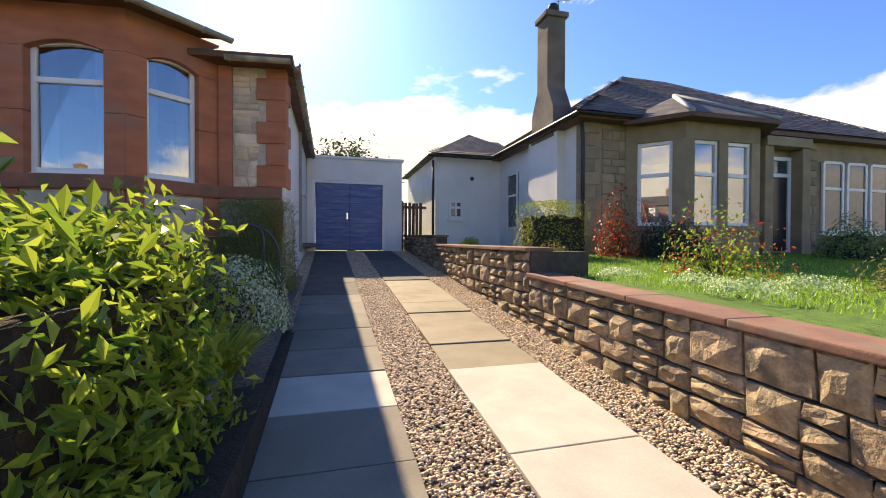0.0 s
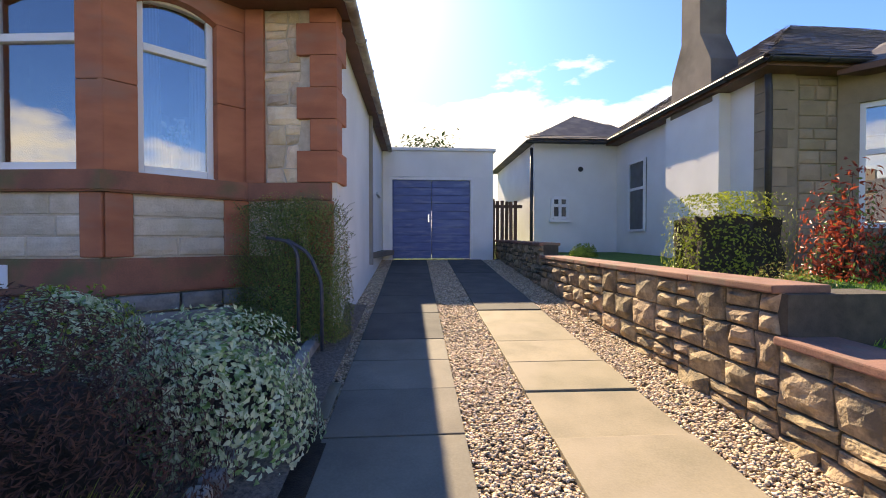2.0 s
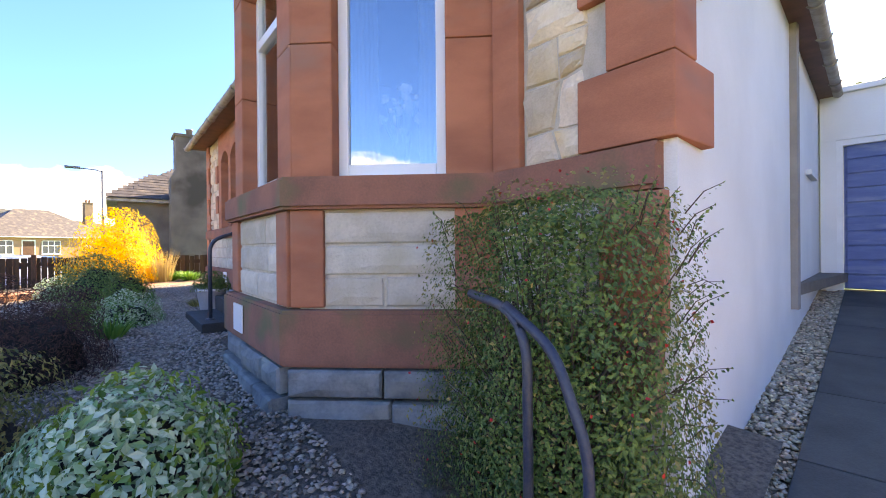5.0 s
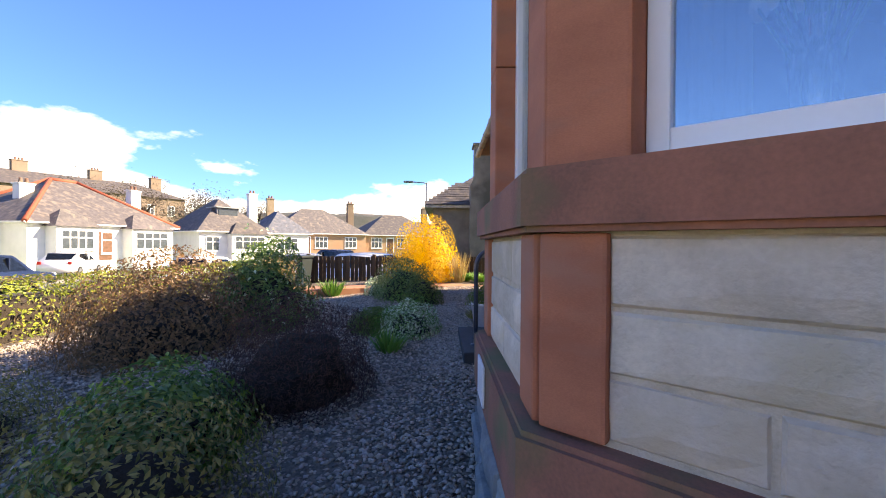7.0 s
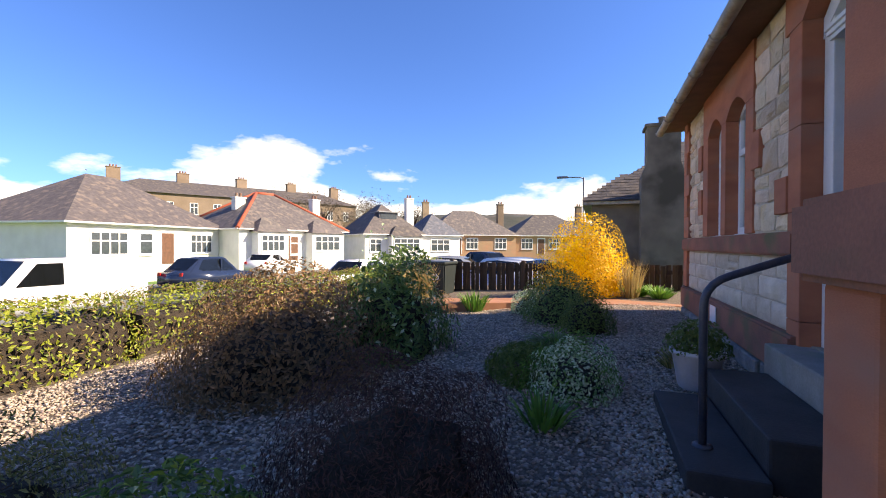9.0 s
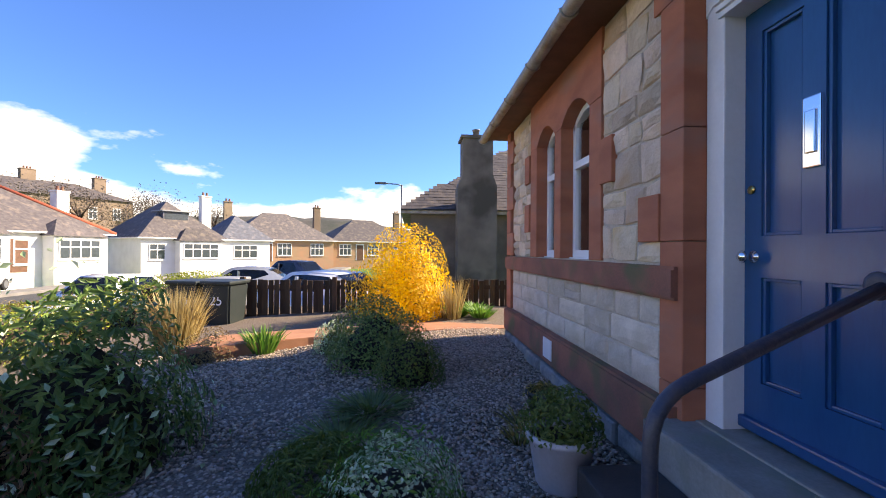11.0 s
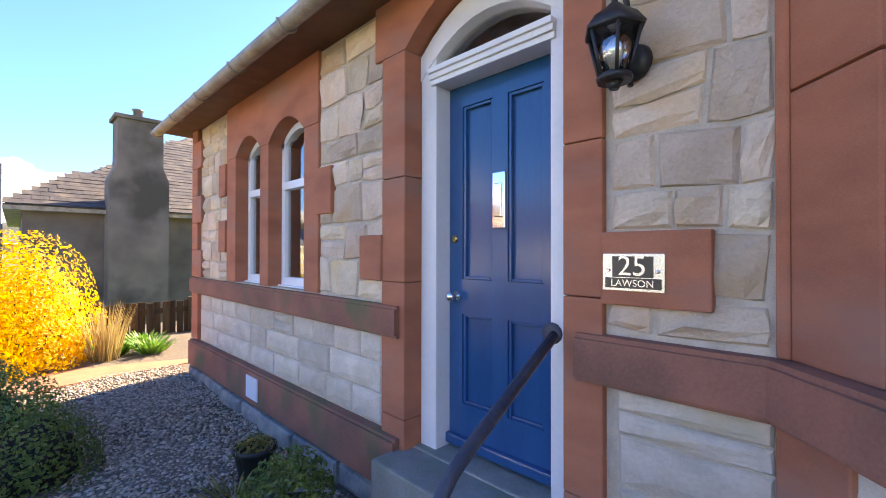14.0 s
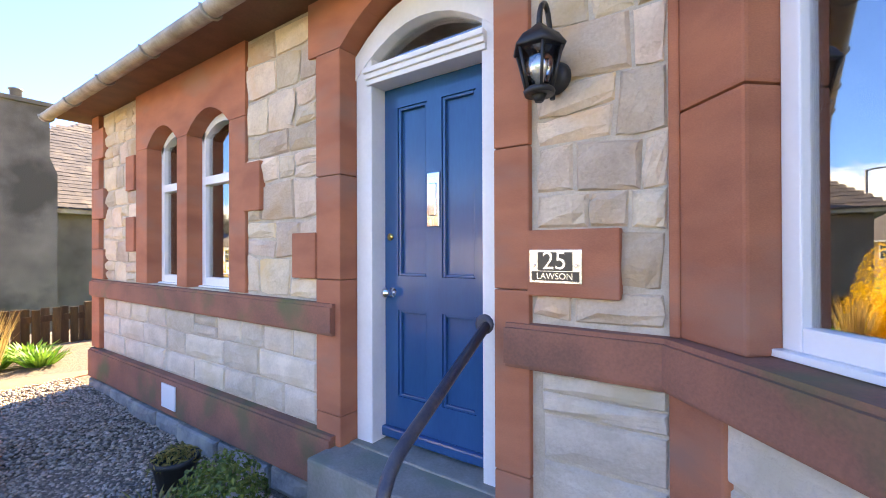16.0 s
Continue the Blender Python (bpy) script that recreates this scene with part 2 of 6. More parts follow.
M["step"] = mat("grey_stone_step", (0.33, 0.31, 0.27), (0.22, 0.21, 0.18), rough=0.85, scale=5, fine=60, bump=0.25, c3=(0.20, 0.22, 0.16))
M["stepdark"] = mat("dark_painted_step", (0.055, 0.05, 0.048), (0.035, 0.033, 0.032), rough=0.7, scale=5, fine=60, bump=0.25)
M["fence"] = mat("dark_stained_fence_wood", (0.085, 0.055, 0.03), (0.045, 0.03, 0.018), rough=0.85, scale=5, fine=60, bump=0.35, var=0.3, stretch=(3, 3, 0.4))
M["gatewood"] = mat("weathered_brown_gate_wood", (0.17, 0.10, 0.07), (0.10, 0.06, 0.045), rough=0.85, scale=5, fine=60, bump=0.3, var=0.2, stretch=(3, 3, 0.4))
M["bark"] = mat("brown_twig_bark", (0.13, 0.085, 0.055), (0.07, 0.048, 0.035), rough=0.95, scale=20, bump=0.4)
M["dark"] = mat("dim_room_paint", (0.34, 0.31, 0.27), (0.28, 0.25, 0.22), rough=0.95, bump=0)
M["carpet"] = mat("room_carpet", (0.22, 0.18, 0.14), (0.17, 0.14, 0.11), rough=1.0, bump=0.1)
M["curtain"] = mat("pale_net_curtain", (0.72, 0.70, 0.66), (0.62, 0.60, 0.56), rough=0.9, bump=0.1, scale=4)
M["greycurtain"] = mat("grey_vertical_blind", (0.30, 0.30, 0.31), (0.22, 0.22, 0.23), rough=0.9, bump=0.1, scale=4)
M["pot"] = mat("white_plastic_pot", (0.62, 0.58, 0.60), (0.50, 0.47, 0.48), rough=0.5, bump=0.05, scale=6)
M["potblack"] = mat("black_plastic_pot", (0.025, 0.025, 0.028), (0.04, 0.04, 0.04), rough=0.6, bump=0.1)
M["binblack"] = mat("black_wheelie_bin_plastic", (0.02, 0.028, 0.026), (0.03, 0.035, 0.034), rough=0.5, bump=0.1)
M["bingrey"] = mat("grey_bin_plastic", (0.28, 0.28, 0.29), (0.22, 0.22, 0.23), rough=0.55, bump=0.1)
M["sign"] = mat("brushed_steel_sign", (0.62, 0.62, 0.62), (0.52, 0.52, 0.52), rough=0.25, metal=0.85, bump=0)
M["signdark"] = mat("dark_sign_enamel", (0.03, 0.032, 0.036), (0.025, 0.027, 0.03), rough=0.25, bump=0)
M["rubber"] = mat("tyre_rubber", (0.02, 0.02, 0.02), (0.03, 0.03, 0.03), rough=0.8, bump=0.1)
M["carwhite"] = mat("white_car_paint", (0.78, 0.78, 0.78), (0.74, 0.74, 0.75), rough=0.15, bump=0, spec=0.7)
M["carblue"] = mat("dark_blue_car_paint", (0.018, 0.028, 0.06), (0.016, 0.024, 0.05), rough=0.15, bump=0, spec=0.7)
M["carsilver"] = mat("silver_car_paint", (0.40, 0.42, 0.44), (0.36, 0.38, 0.40), rough=0.2, metal=0.5, bump=0)
M["carglass"] = mat("dark_car_glass", (0.015, 0.018, 0.02), (0.012, 0.014, 0.016), rough=0.04, bump=0, spec=0.9)
M["farwin"] = mat("far_window_glass", (0.06, 0.075, 0.09), (0.04, 0.05, 0.06), rough=0.06, bump=0, spec=0.8)
M["farbrown"] = mat("brown_tenement_stone", (0.26, 0.19, 0.14), (0.19, 0.14, 0.10), rough=0.95, scale=0.5, fine=6, bump=0.2)
M["hill"] = mat("wooded_hill", (0.075, 0.07, 0.06), (0.045, 0.05, 0.035), rough=1.0, scale=0.05, fine=0.6, bump=0.8, dist=1.5, c3=(0.10, 0.085, 0.07))
M["lead"] = mat("lead_flashing", (0.32, 0.33, 0.35), (0.24, 0.25, 0.26), rough=0.6, bump=0.1)
M["lampgrey"] = mat("galvanised_steel", (0.22, 0.23, 0.24), (0.17, 0.175, 0.18), rough=0.5, metal=0.6, bump=0.05)
M["flower"] = mat("white_flower_petals", (0.80, 0.80, 0.76), (0.70, 0.70, 0.64), rough=0.7, bump=0)
M["berry"] = mat("red_berry", (0.55, 0.02, 0.015), (0.42, 0.015, 0.012), rough=0.3, bump=0)
M["lamplens"] = mat("lamp_bulb_glass", (0.75, 0.75, 0.72), (0.7, 0.7, 0.66), rough=0.1, bump=0)

g = bpy.data.materials.new("window_glass")
g.use_nodes = True
gn, gl = g.node_tree.nodes, g.node_tree.links
gn.remove(gn["Principled BSDF"])
tr = gn.new("ShaderNodeBsdfTransparent"); tr.inputs[0].default_value = (0.86, 0.9, 0.9, 1)
gs = gn.new("ShaderNodeBsdfGlossy"); gs.inputs["Roughness"].default_value = 0.01
gm = gn.new("ShaderNodeMixShader")
lw = gn.new("ShaderNodeLayerWeight"); lw.inputs[0].default_value = 0.42
gmap = gn.new("ShaderNodeMapRange"); gmap.inputs["To Min"].default_value, gmap.inputs["To Max"].default_value = 0.28, 0.95
gl.new(lw.outputs["Fresnel"], gmap.inputs[0]); gl.new(gmap.outputs[0], gm.inputs[0])
gl.new(tr.outputs[0], gm.inputs[1]); gl.new(gs.outputs[0], gm.inputs[2]); gl.new(gm.outputs[0], gn["Material Output"].inputs[0])
M["glass"] = g

L = {
    "rhodo": leafmat("glossy_green_leaf", (0.06, 0.15, 0.02), (0.42, 0.50, 0.07), rough=0.3, glow=0.5),
    "camellia": leafmat("dark_green_leaf", (0.05, 0.12, 0.03), (0.24, 0.34, 0.09), rough=0.32),
    "heather": leafmat("brown_purple_heather", (0.055, 0.028, 0.026), (0.17, 0.085, 0.065), rough=0.8, glow=0.2),
    "bronze": leafmat("bronze_green_leaf", (0.12, 0.13, 0.035), (0.42, 0.33, 0.10), glow=0.35),
    "varieg": leafmat("cream_edged_leaf", (0.17, 0.33, 0.09), (0.82, 0.86, 0.62)),
    "brown": leafmat("red_brown_leaf", (0.10, 0.065, 0.03), (0.33, 0.18, 0.08), glow=0.3),
    "goldgreen": leafmat("yellow_green_conifer", (0.20, 0.28, 0.03), (0.42, 0.46, 0.06)),
    "coton": leafmat("small_olive_leaf", (0.045, 0.10, 0.02), (0.22, 0.30, 0.07)),
    "box": leafmat("box_leaf", (0.07, 0.12, 0.02), (0.19, 0.24, 0.05)),
    "forsythia": leafmat("yellow_blossom", (0.72, 0.40, 0.0), (0.95, 0.66, 0.015), glow=0.4),
    "hedge": leafmat("hedge_leaf", (0.13, 0.18, 0.02), (0.40, 0.42, 0.05)),
    "hedgetip": leafmat("bare_hedge_tips", (0.20, 0.13, 0.06), (0.34, 0.25, 0.10), glow=0.2),
    "redleaf": leafmat("red_young_leaf", (0.30, 0.035, 0.02), (0.60, 0.12, 0.05)),
    "grass": leafmat("grass_blade", (0.14, 0.30, 0.02), (0.34, 0.55, 0.06)),
    "drygrass": leafmat("straw_grass", (0.34, 0.24, 0.09), (0.52, 0.40, 0.17)),
    "bulb": leafmat("fresh_green_blade", (0.05, 0.16, 0.02), (0.20, 0.36, 0.05)),
    "tree": leafmat("dark_evergreen_leaf", (0.02, 0.04, 0.014), (0.06, 0.09, 0.03), glow=0.15),
    "fartree": leafmat("bare_far_tree_twigs", (0.10, 0.08, 0.06), (0.17, 0.13, 0.10), glow=0.1),
}


# ---- mesh helpers ----
def link(name, bm, material, parent=None, label=""):
    me = bpy.data.meshes.new(name)
    bm.normal_update()
    bm.to_mesh(me); bm.free()
    if material:
        me.materials.append(material)
    ob = new(name, me)
    if parent:
        ob.parent = parent
    if label:
        ob["label"] = label
    return ob


part = link


def thing(name, loc, label, category, group="", kind="", rz=0.0):
    e = new(name)
    e.empty_display_size = 0.1
    e.matrix_basis = pose(*loc, 0, 0, rz)
    return tagged(e, label, category, group, kind)


def box(bm, x0, x1, y0, y1, z0, z1, bevel=0.0, m=None):
    """A box between the limits, with rounded edges where bevel is given."""
    vs = [bm.verts.new(v) for v in ((x0, y0, z0), (x1, y0, z0), (x1, y1, z0), (x0, y1, z0), (x0, y0, z1), (x1, y0, z1), (x1, y1, z1), (x0, y1, z1))]
    fs = [bm.faces.new([vs[i] for i in f]) for f in ((3, 2, 1, 0), (4, 5, 6, 7), (0, 1, 5, 4), (1, 2, 6, 5), (2, 3, 7, 6), (3, 0, 4, 7))]
    if bevel:
        es = list({e for f in fs for e in f.edges})
        r = bmesh.ops.bevel(bm, geom=es, offset=bevel, segments=2, profile=0.6, affect="EDGES", clamp_overlap=True)
        vs = list({v for f in r["faces"] for v in f.verts} | {v for v in vs if v.is_valid})
    if m is not None:
        bmesh.ops.transform(bm, matrix=m, verts=[v for v in vs if v.is_valid])
    return vs


def boxm(*a, **k):
    bm = bmesh.new(); box(bm, *a, **k); return bm


def prism(bm, pts, z0, z1, m=None):
    """An upright prism over a plan outline (counter-clockwise)."""
    lo = [bm.verts.new((x, y, z0)) for x, y in pts]
    hi = [bm.verts.new((x, y, z1)) for x, y in pts]
    bm.faces.new(lo[::-1]); bm.faces.new(hi)
    k = len(pts)
    for i in range(k):
        bm.faces.new((lo[i], lo[(i + 1) % k], hi[(i + 1) % k], hi[i]))
    if m is not None:
        bmesh.ops.transform(bm, matrix=m, verts=lo + hi)
    return bm


def profile(bm, pts, y0, y1, m=None):
    """An outline in x and z drawn from y0 to y1."""
    a_ = [bm.verts.new((x, y0, z)) for x, z in pts]
    b_ = [bm.verts.new((x, y1, z)) for x, z in pts]
    bm.faces.new(a_); bm.faces.new(b_[::-1])
    k = len(pts)
    for i in range(k):
        bm.faces.new((a_[(i + 1) % k], a_[i], b_[i], b_[(i + 1) % k]))
    if m is not None:
        bmesh.ops.transform(bm, matrix=m, verts=a_ + b_)
    bmesh.ops.recalc_face_normals(bm, faces=bm.faces[:])
    return bm


def lathe(bm, prof, seg=20, m=None):
    """A round body from a profile of radius and height."""
    rings = []
    for r, z in prof:
        rings.append([bm.verts.new((r * math.cos(2 * math.pi * i / seg), r * math.sin(2 * math.pi * i / seg), z)) for i in range(seg)])
    for p, q in zip(rings, rings[1:]):
        for i in range(seg):
            f = bm.faces.new((p[i], p[(i + 1) % seg], q[(i + 1) % seg], q[i])); f.smooth = True
    bm.faces.new(rings[0][::-1]); bm.faces.new(rings[-1])
    if m is not None:
        bmesh.ops.transform(bm, matrix=m, verts=[v for r in rings for v in r])
    return bm


def tube(bm, pts, r, seg=8, r2=None):
    """A round tube along points; r2: radius at the far end."""
    pts = [Vector(p) for p in pts]
    rings = []
    for i, p in enumerate(pts):
        d = (pts[min(i + 1, len(pts) - 1)] - pts[max(i - 1, 0)]).normalized()
        u = d.orthogonal().normalized() if i == 0 else (u0 - d * u0.dot(d)).normalized()
        u0 = u
        w = d.cross(u)
        rr = r if r2 is None else r + (r2 - r) * i / (len(pts) - 1)
        rings.append([bm.verts.new(p + (u * math.cos(2 * math.pi * k / seg) + w * math.sin(2 * math.pi * k / seg)) * rr) for k in range(seg)])
    for p, q in zip(rings, rings[1:]):
        for k in range(seg):
            f = bm.faces.new((p[k], p[(k + 1) % seg], q[(k + 1) % seg], q[k])); f.smooth = True
    bm.faces.new(rings[0][::-1]); bm.faces.new(rings[-1])
    return bm


def bend(pts, r=0.08, n=5):
    """Round the corners of a line of points."""
    out = [Vector(pts[0])]
    for a_, b_, c_ in zip(pts, pts[1:], pts[2:]):
        a_, b_, c_ = Vector(a_), Vector(b_), Vector(c_)
        p, q = b_ + (a_ - b_).normalized() * r, b_ + (c_ - b_).normalized() * r
        for i in range(n + 1):
            t = i / n
            out.append(p * (1 - t) ** 2 + b_ * 2 * t * (1 - t) + q * t * t)
    return out + [Vector(pts[-1])]


def from_np(name, verts, faces, material, parent=None, label="", smooth=False):
    me = bpy.data.meshes.new(name)
    me.from_pydata(verts, [], faces)
    me.materials.append(material)
    if smooth:
        me.polygons.foreach_set("use_smooth", [True] * len(me.polygons))
    ob = new(name, me)
    if parent:
        ob.parent = parent
    if label:
        ob["label"] = label
    return ob


# ---- ground shape ----
ANG = 6.0                                # the drive and the side wall stand 6 degrees off square to the front
DM = pose(0, 0, 0, 0, 0, ANG)
CA, SA = math.cos(radians(ANG)), math.sin(radians(ANG))


def drive_z(v):
    return 1.47 + (v - 6.8) * 0.09


def garden_z(x, y):
    z = 1.20 + 0.022 * max(0.0, -x - 1.4) + 0.05 * min(0.0, y + 1.0)
    k = min(1.0, max(0.0, (x + 1.2) / 1.3))
    return z + (min(z, drive_z(y) + 0.16) - z) * k


def uv(u, v):
    return (u * CA - v * SA, u * SA + v * CA)


# ---- stonework ----
def stone_mesh(w, h, d, rough, n=3):
    """One stone: face towards -y with a worn edge and an uneven front."""
    vs, fs = [], []
    e = min(0.012, w * 0.1, h * 0.1)
    for j in range(n + 1):
        for i in range(n + 1):
            edge = i in (0, n) or j in (0, n)
            x = (e if i == 0 else w - e if i == n else w * i / n + random.uniform(-.08, .08) * w / n)
            z = (e if j == 0 else h - e if j == n else h * j / n + random.uniform(-.08, .08) * h / n)
            vs.append((x, -d + (e * 0.6 if edge else -random.random() * rough), z))
    N = n + 1
    for j in range(n):
        for i in range(n):
            p = j * N + i
            fs.append((p, p + 1, p + N + 1, p + N))
    o = len(vs)
    vs += [(0, 0, 0), (w, 0, 0), (w, 0, h), (0, 0, h), (0, -d + e * 2, 0), (w, -d + e * 2, 0), (w, -d + e * 2, h), (0, -d + e * 2, h)]
    c = (0, n, N * N - 1, N * (N - 1))
    for k in range(4):
        fs.append((o + k, o + (k + 1) % 4, o + 4 + (k + 1) % 4, o + 4 + k))
    rows_ = [list(range(0, N)), [j * N + n for j in range(N)], [N * n + i for i in range(n, -1, -1)], [j * N for j in range(n, -1, -1)]]
    for k in range(4):
        fs.append((o + 4 + k, o + 4 + (k + 1) % 4, *rows_[k][::-1]))
    me = bpy.data.meshes.new("stone")
    me.from_pydata(vs, [], fs)
    return me


def stones(parent, x0, x1, z0, z1, m, hs, ws, material, depth=0.03, rough=0.012, gap=0.012, name="stone", big=0.0, wave=0.0):
    """Courses of single stones over a field of a wall; m carries the wall's plane (x along it, -y out)."""
    z = z0
    while z < z1 - 0.03:
        h = min(random.uniform(*hs), z1 - z)
        if z1 - z - h < hs[0] * 0.6:
            h = z1 - z
        x = x0
        while x < x1 - 0.02:
            w = min(random.uniform(*ws), x1 - x)
            if x1 - x - w < ws[0] * 0.5:
                w = x1 - x
            split = h > 0.16 and random.random() < big
            for k in range(2 if split else 1):
                hh = h / 2 if split else h
                me = stone_mesh(w - gap, hh - gap, depth * random.uniform(0.75, 1.2), rough)
                me.materials.append(material)
                if wave:
                    for v_ in me.vertices:
                        q = Vector((v_.co.x + x, v_.co.z + z + k * hh, 0.0)) * 6.5
                        v_.co.x += wave * noise.noise(q)
                        v_.co.z += wave * 0.9 * noise.noise(q + Vector((7.3, 2.1, 5.0)))
                ob = new(name, me)
                ob.parent = parent
                ob.matrix_basis = m @ pose(x + gap / 2, 0, z + k * hh + gap / 2)
            x += w
        z += h


def plane_from(p, q):
    """The plane of an upright wall from p to q (plan points), face to the right of the way from p to q."""
    d = Vector((q[0] - p[0], q[1] - p[1], 0))
    return pose(p[0], p[1], 0, 0, 0, math.degrees(math.atan2(d.y, d.x))), d.length


# ---- ground, road ----
ground = tagged(link("ground", boxm(-900, 900, -900, 900, -3.0, 0.02), M["lawn"]), "wide flat grassy ground to the horizon", "ground", kind="structure")
road = tagged(link("road", boxm(-260, 200, -21.5, -11.5, -0.3, 0.16), M["asphalt"]), "worn grey asphalt street", "road", kind="structure")
for n_, y0, y1 in (("pavement_near", -11.4, -9.6), ("pavement_far", -23.4, -21.6)):
    tagged(link(n_, boxm(-260, 200, y0, y1, -0.3, 0.30, bevel=0.02), M["pave"]), "grey concrete pavement with a raised kerb", "pavement", kind="structure")

# garden terrain
gx = np.linspace(-13.5, 0.25, 40)
gy = np.linspace(-9.5, 1.0, 34)
vs = [(x + (0 if i < 39 else -y * SA), y, garden_z(x, y) + (0.02 * noise.noise((x * 1.3, y * 1.3, 0)))) for y in gy for i, x in enumerate(gx)]
fs = [(j * 40 + i, j * 40 + i + 1, (j + 1) * 40 + i + 1, (j + 1) * 40 + i) for j in range(33) for i in range(39)]
garden = tagged(from_np("garden_gravel", vs, fs, M["gritgrey"], smooth=True), "grey pebble gravel covering the front garden", "gravel", kind="structure")
b_ = bmesh.new()
prism(b_, [(-13.5, -9.5), (0.25 + 9.5 * SA, -9.5), (0.25, 1.0), (-13.5, 1.0)], -0.2, 0.7)
tagged(link("garden_bank", b_, M["soil"]), "bank of dark soil under the garden", "soil", kind="structure")

# drive base
b_ = bmesh.new()
profile(b_, [(-9.6, -0.3), (-9.6, drive_z(-9.6) - 0.02), (7.0, drive_z(7.0) - 0.02), (7.0, -0.3)], -0.0, -3.6, m=DM @ pose(0, 0, 0, 0, 0, 90))
drive = tagged(link("drive_gravel_bed", b_, M["grit"]), "tan gravel drive rising to the garage", "drive", kind="structure")
# neighbour's raised garden
b_ = bmesh.new()
profile(b_, [(-9.6, -0.2), (-9.6, 1.05), (-2.0, 1.28), (4.0, 1.6), (12.0, 1.75), (12.0, -0.2)], -3.45, -40, m=DM @ pose(0, 0, 0, 0, 0, 90))
lawn = tagged(link("neighbour_lawn", b_, M["lawn"]), "bright mown lawn beyond the stone wall", "lawn", kind="structure")

# ---- our house ----
XL = -9.65
BAY_C = -2.394
JX = 1.494                                # half width of the bay at the wall
CX, CY = 0.688, -0.891                      # half width and depth of its front
house = thing("house", (0, 0, 0), "single-storey bungalow of cream stone with red sandstone dressings", "house")
bay_pts = [(BAY_C - JX, 0), (BAY_C - CX, CY), (BAY_C + CX, CY), (BAY_C + JX, 0)]


def off(pts, d):
    """Move a chain of plan points outwards (towards -y) by d."""
    out = []
    for i, p in enumerate(pts):
        ns = []
        for a_, b_ in ((i - 1, i), (i, i + 1)):
            if a_ >= 0 and b_ < len(pts):
                t = Vector((pts[b_][0] - pts[a_][0], pts[b_][1] - pts[a_][1])).normalized()
                ns.append(Vector((t.y, -t.x)))
        n_ = ns[0] if len(ns) == 1 else (ns[0] + ns[1]) / (1 + ns[0].dot(ns[1]))
        out.append((p[0] + n_.x * d, p[1] + n_.y * d))
    return out


def course(name, z0, z1, d, material, back=0.12, chain=None, label=""):
    """A course along the whole front and round the bay, standing d proud."""
    chain = chain or FRONT
    f, k = off(chain, d), off(chain, -back)
    for i in range(len(chain) - 1):
        bm = bmesh.new()
        prism(bm, [f[i], f[i + 1], k[i + 1], k[i]], z0, z1)
        es = [e for e in bm.edges if abs(e.verts[0].co.z - e.verts[1].co.z) < 1e-4 and all(min((Vector(v.co.xy) - Vector(q)).length for q in f) < 1e-3 for v in e.verts)]
        bmesh.ops.bevel(bm, geom=es, offset=min(0.018, d * 0.5 + 0.004), segments=2, affect="EDGES")
        part(name, bm, material, house, label)


FRONT = [(XL, 0)] + bay_pts + [(0.0, 0)]
LEFT_PART = [(XL, 0), (-5.62, 0)]
RIGHT_PART = [(-4.52, 0)] + bay_pts + [(0.0, 0)]


def wall_panel(p, q, z0, z1, t, material, name="wall_panel"):
    bm = bmesh.new()
    m, ln = plane_from(p, q)
    box(bm, 0, ln, 0, t, z0, z1, m=m)
    return part(name, bm, material, house)


# backing walls of mortar, with the openings left free
def arch_field(bm, x0, x1, zt, spring, rise, y0, y1, m, top):
    """Wall over an arched opening: from the arch up to the top."""
    n_ = 10
    pts = [(x0 + (x1 - x0) * i / n_, spring + rise * (1 - (2 * i / n_ - 1) ** 2)) for i in range(n_ + 1)]
    profile(bm, [(x0, top), *pts, (x1, top)], y0, y1, m=m)


EAVE = 4.36
I4 = Matrix.Identity(4)
WIN = [(-8.25, -7.64), (-7.46, -6.80)]
DX0, DX1 = -5.578, -4.585
for x0, x1 in ((XL, -8.27), (-6.78, -5.62), (-4.58, BAY_C - JX), (BAY_C + JX, 0.0)):
    wall_panel((x0, 0), (x1, 0), 0.9, EAVE, 0.30, M["mortar"])
wall_panel((-8.27, 0), (-6.78, 0), 0.9, 2.56, 0.30, M["mortar"])
wall_panel((-5.62, 0.0), (-4.58, 0.0), 0.9, 1.55, 0.30, M["mortar"])
for i in range(3):
    p, q = bay_pts[i], bay_pts[i + 1]
    m, ln = plane_from(p, q)
    bm = bmesh.new(); box(bm, 0.05, ln - 0.05, 0, 0.2, 0.9, 2.40, m=m); part("bay_base", bm, M["mortar"], house)

# courses
for ch in (LEFT_PART, RIGHT_PART):
    course("base_course", 1.47, 1.79, 0.085, M["band"], chain=ch, label="weathered red sandstone base course")
    course("sill_course", 2.365, 2.55, 0.075, M["band"], chain=ch, label="weathered red sandstone sill course")
for k, (z0, z1, d) in enumerate(((1.30, 1.465, 0.10), (1.02, 1.295, 0.13))):
    for ch in (LEFT_PART, RIGHT_PART):
        for i in range(len(ch) - 1):
            m, ln = plane_from(ch[i], ch[i + 1])
            stones(house, 0, ln, z0, z1, m, (z1 - z0, z1 - z0), (0.35, 0.75), M["plinth"], depth=d, rough=0.015, gap=0.014, name="plinth_stone")

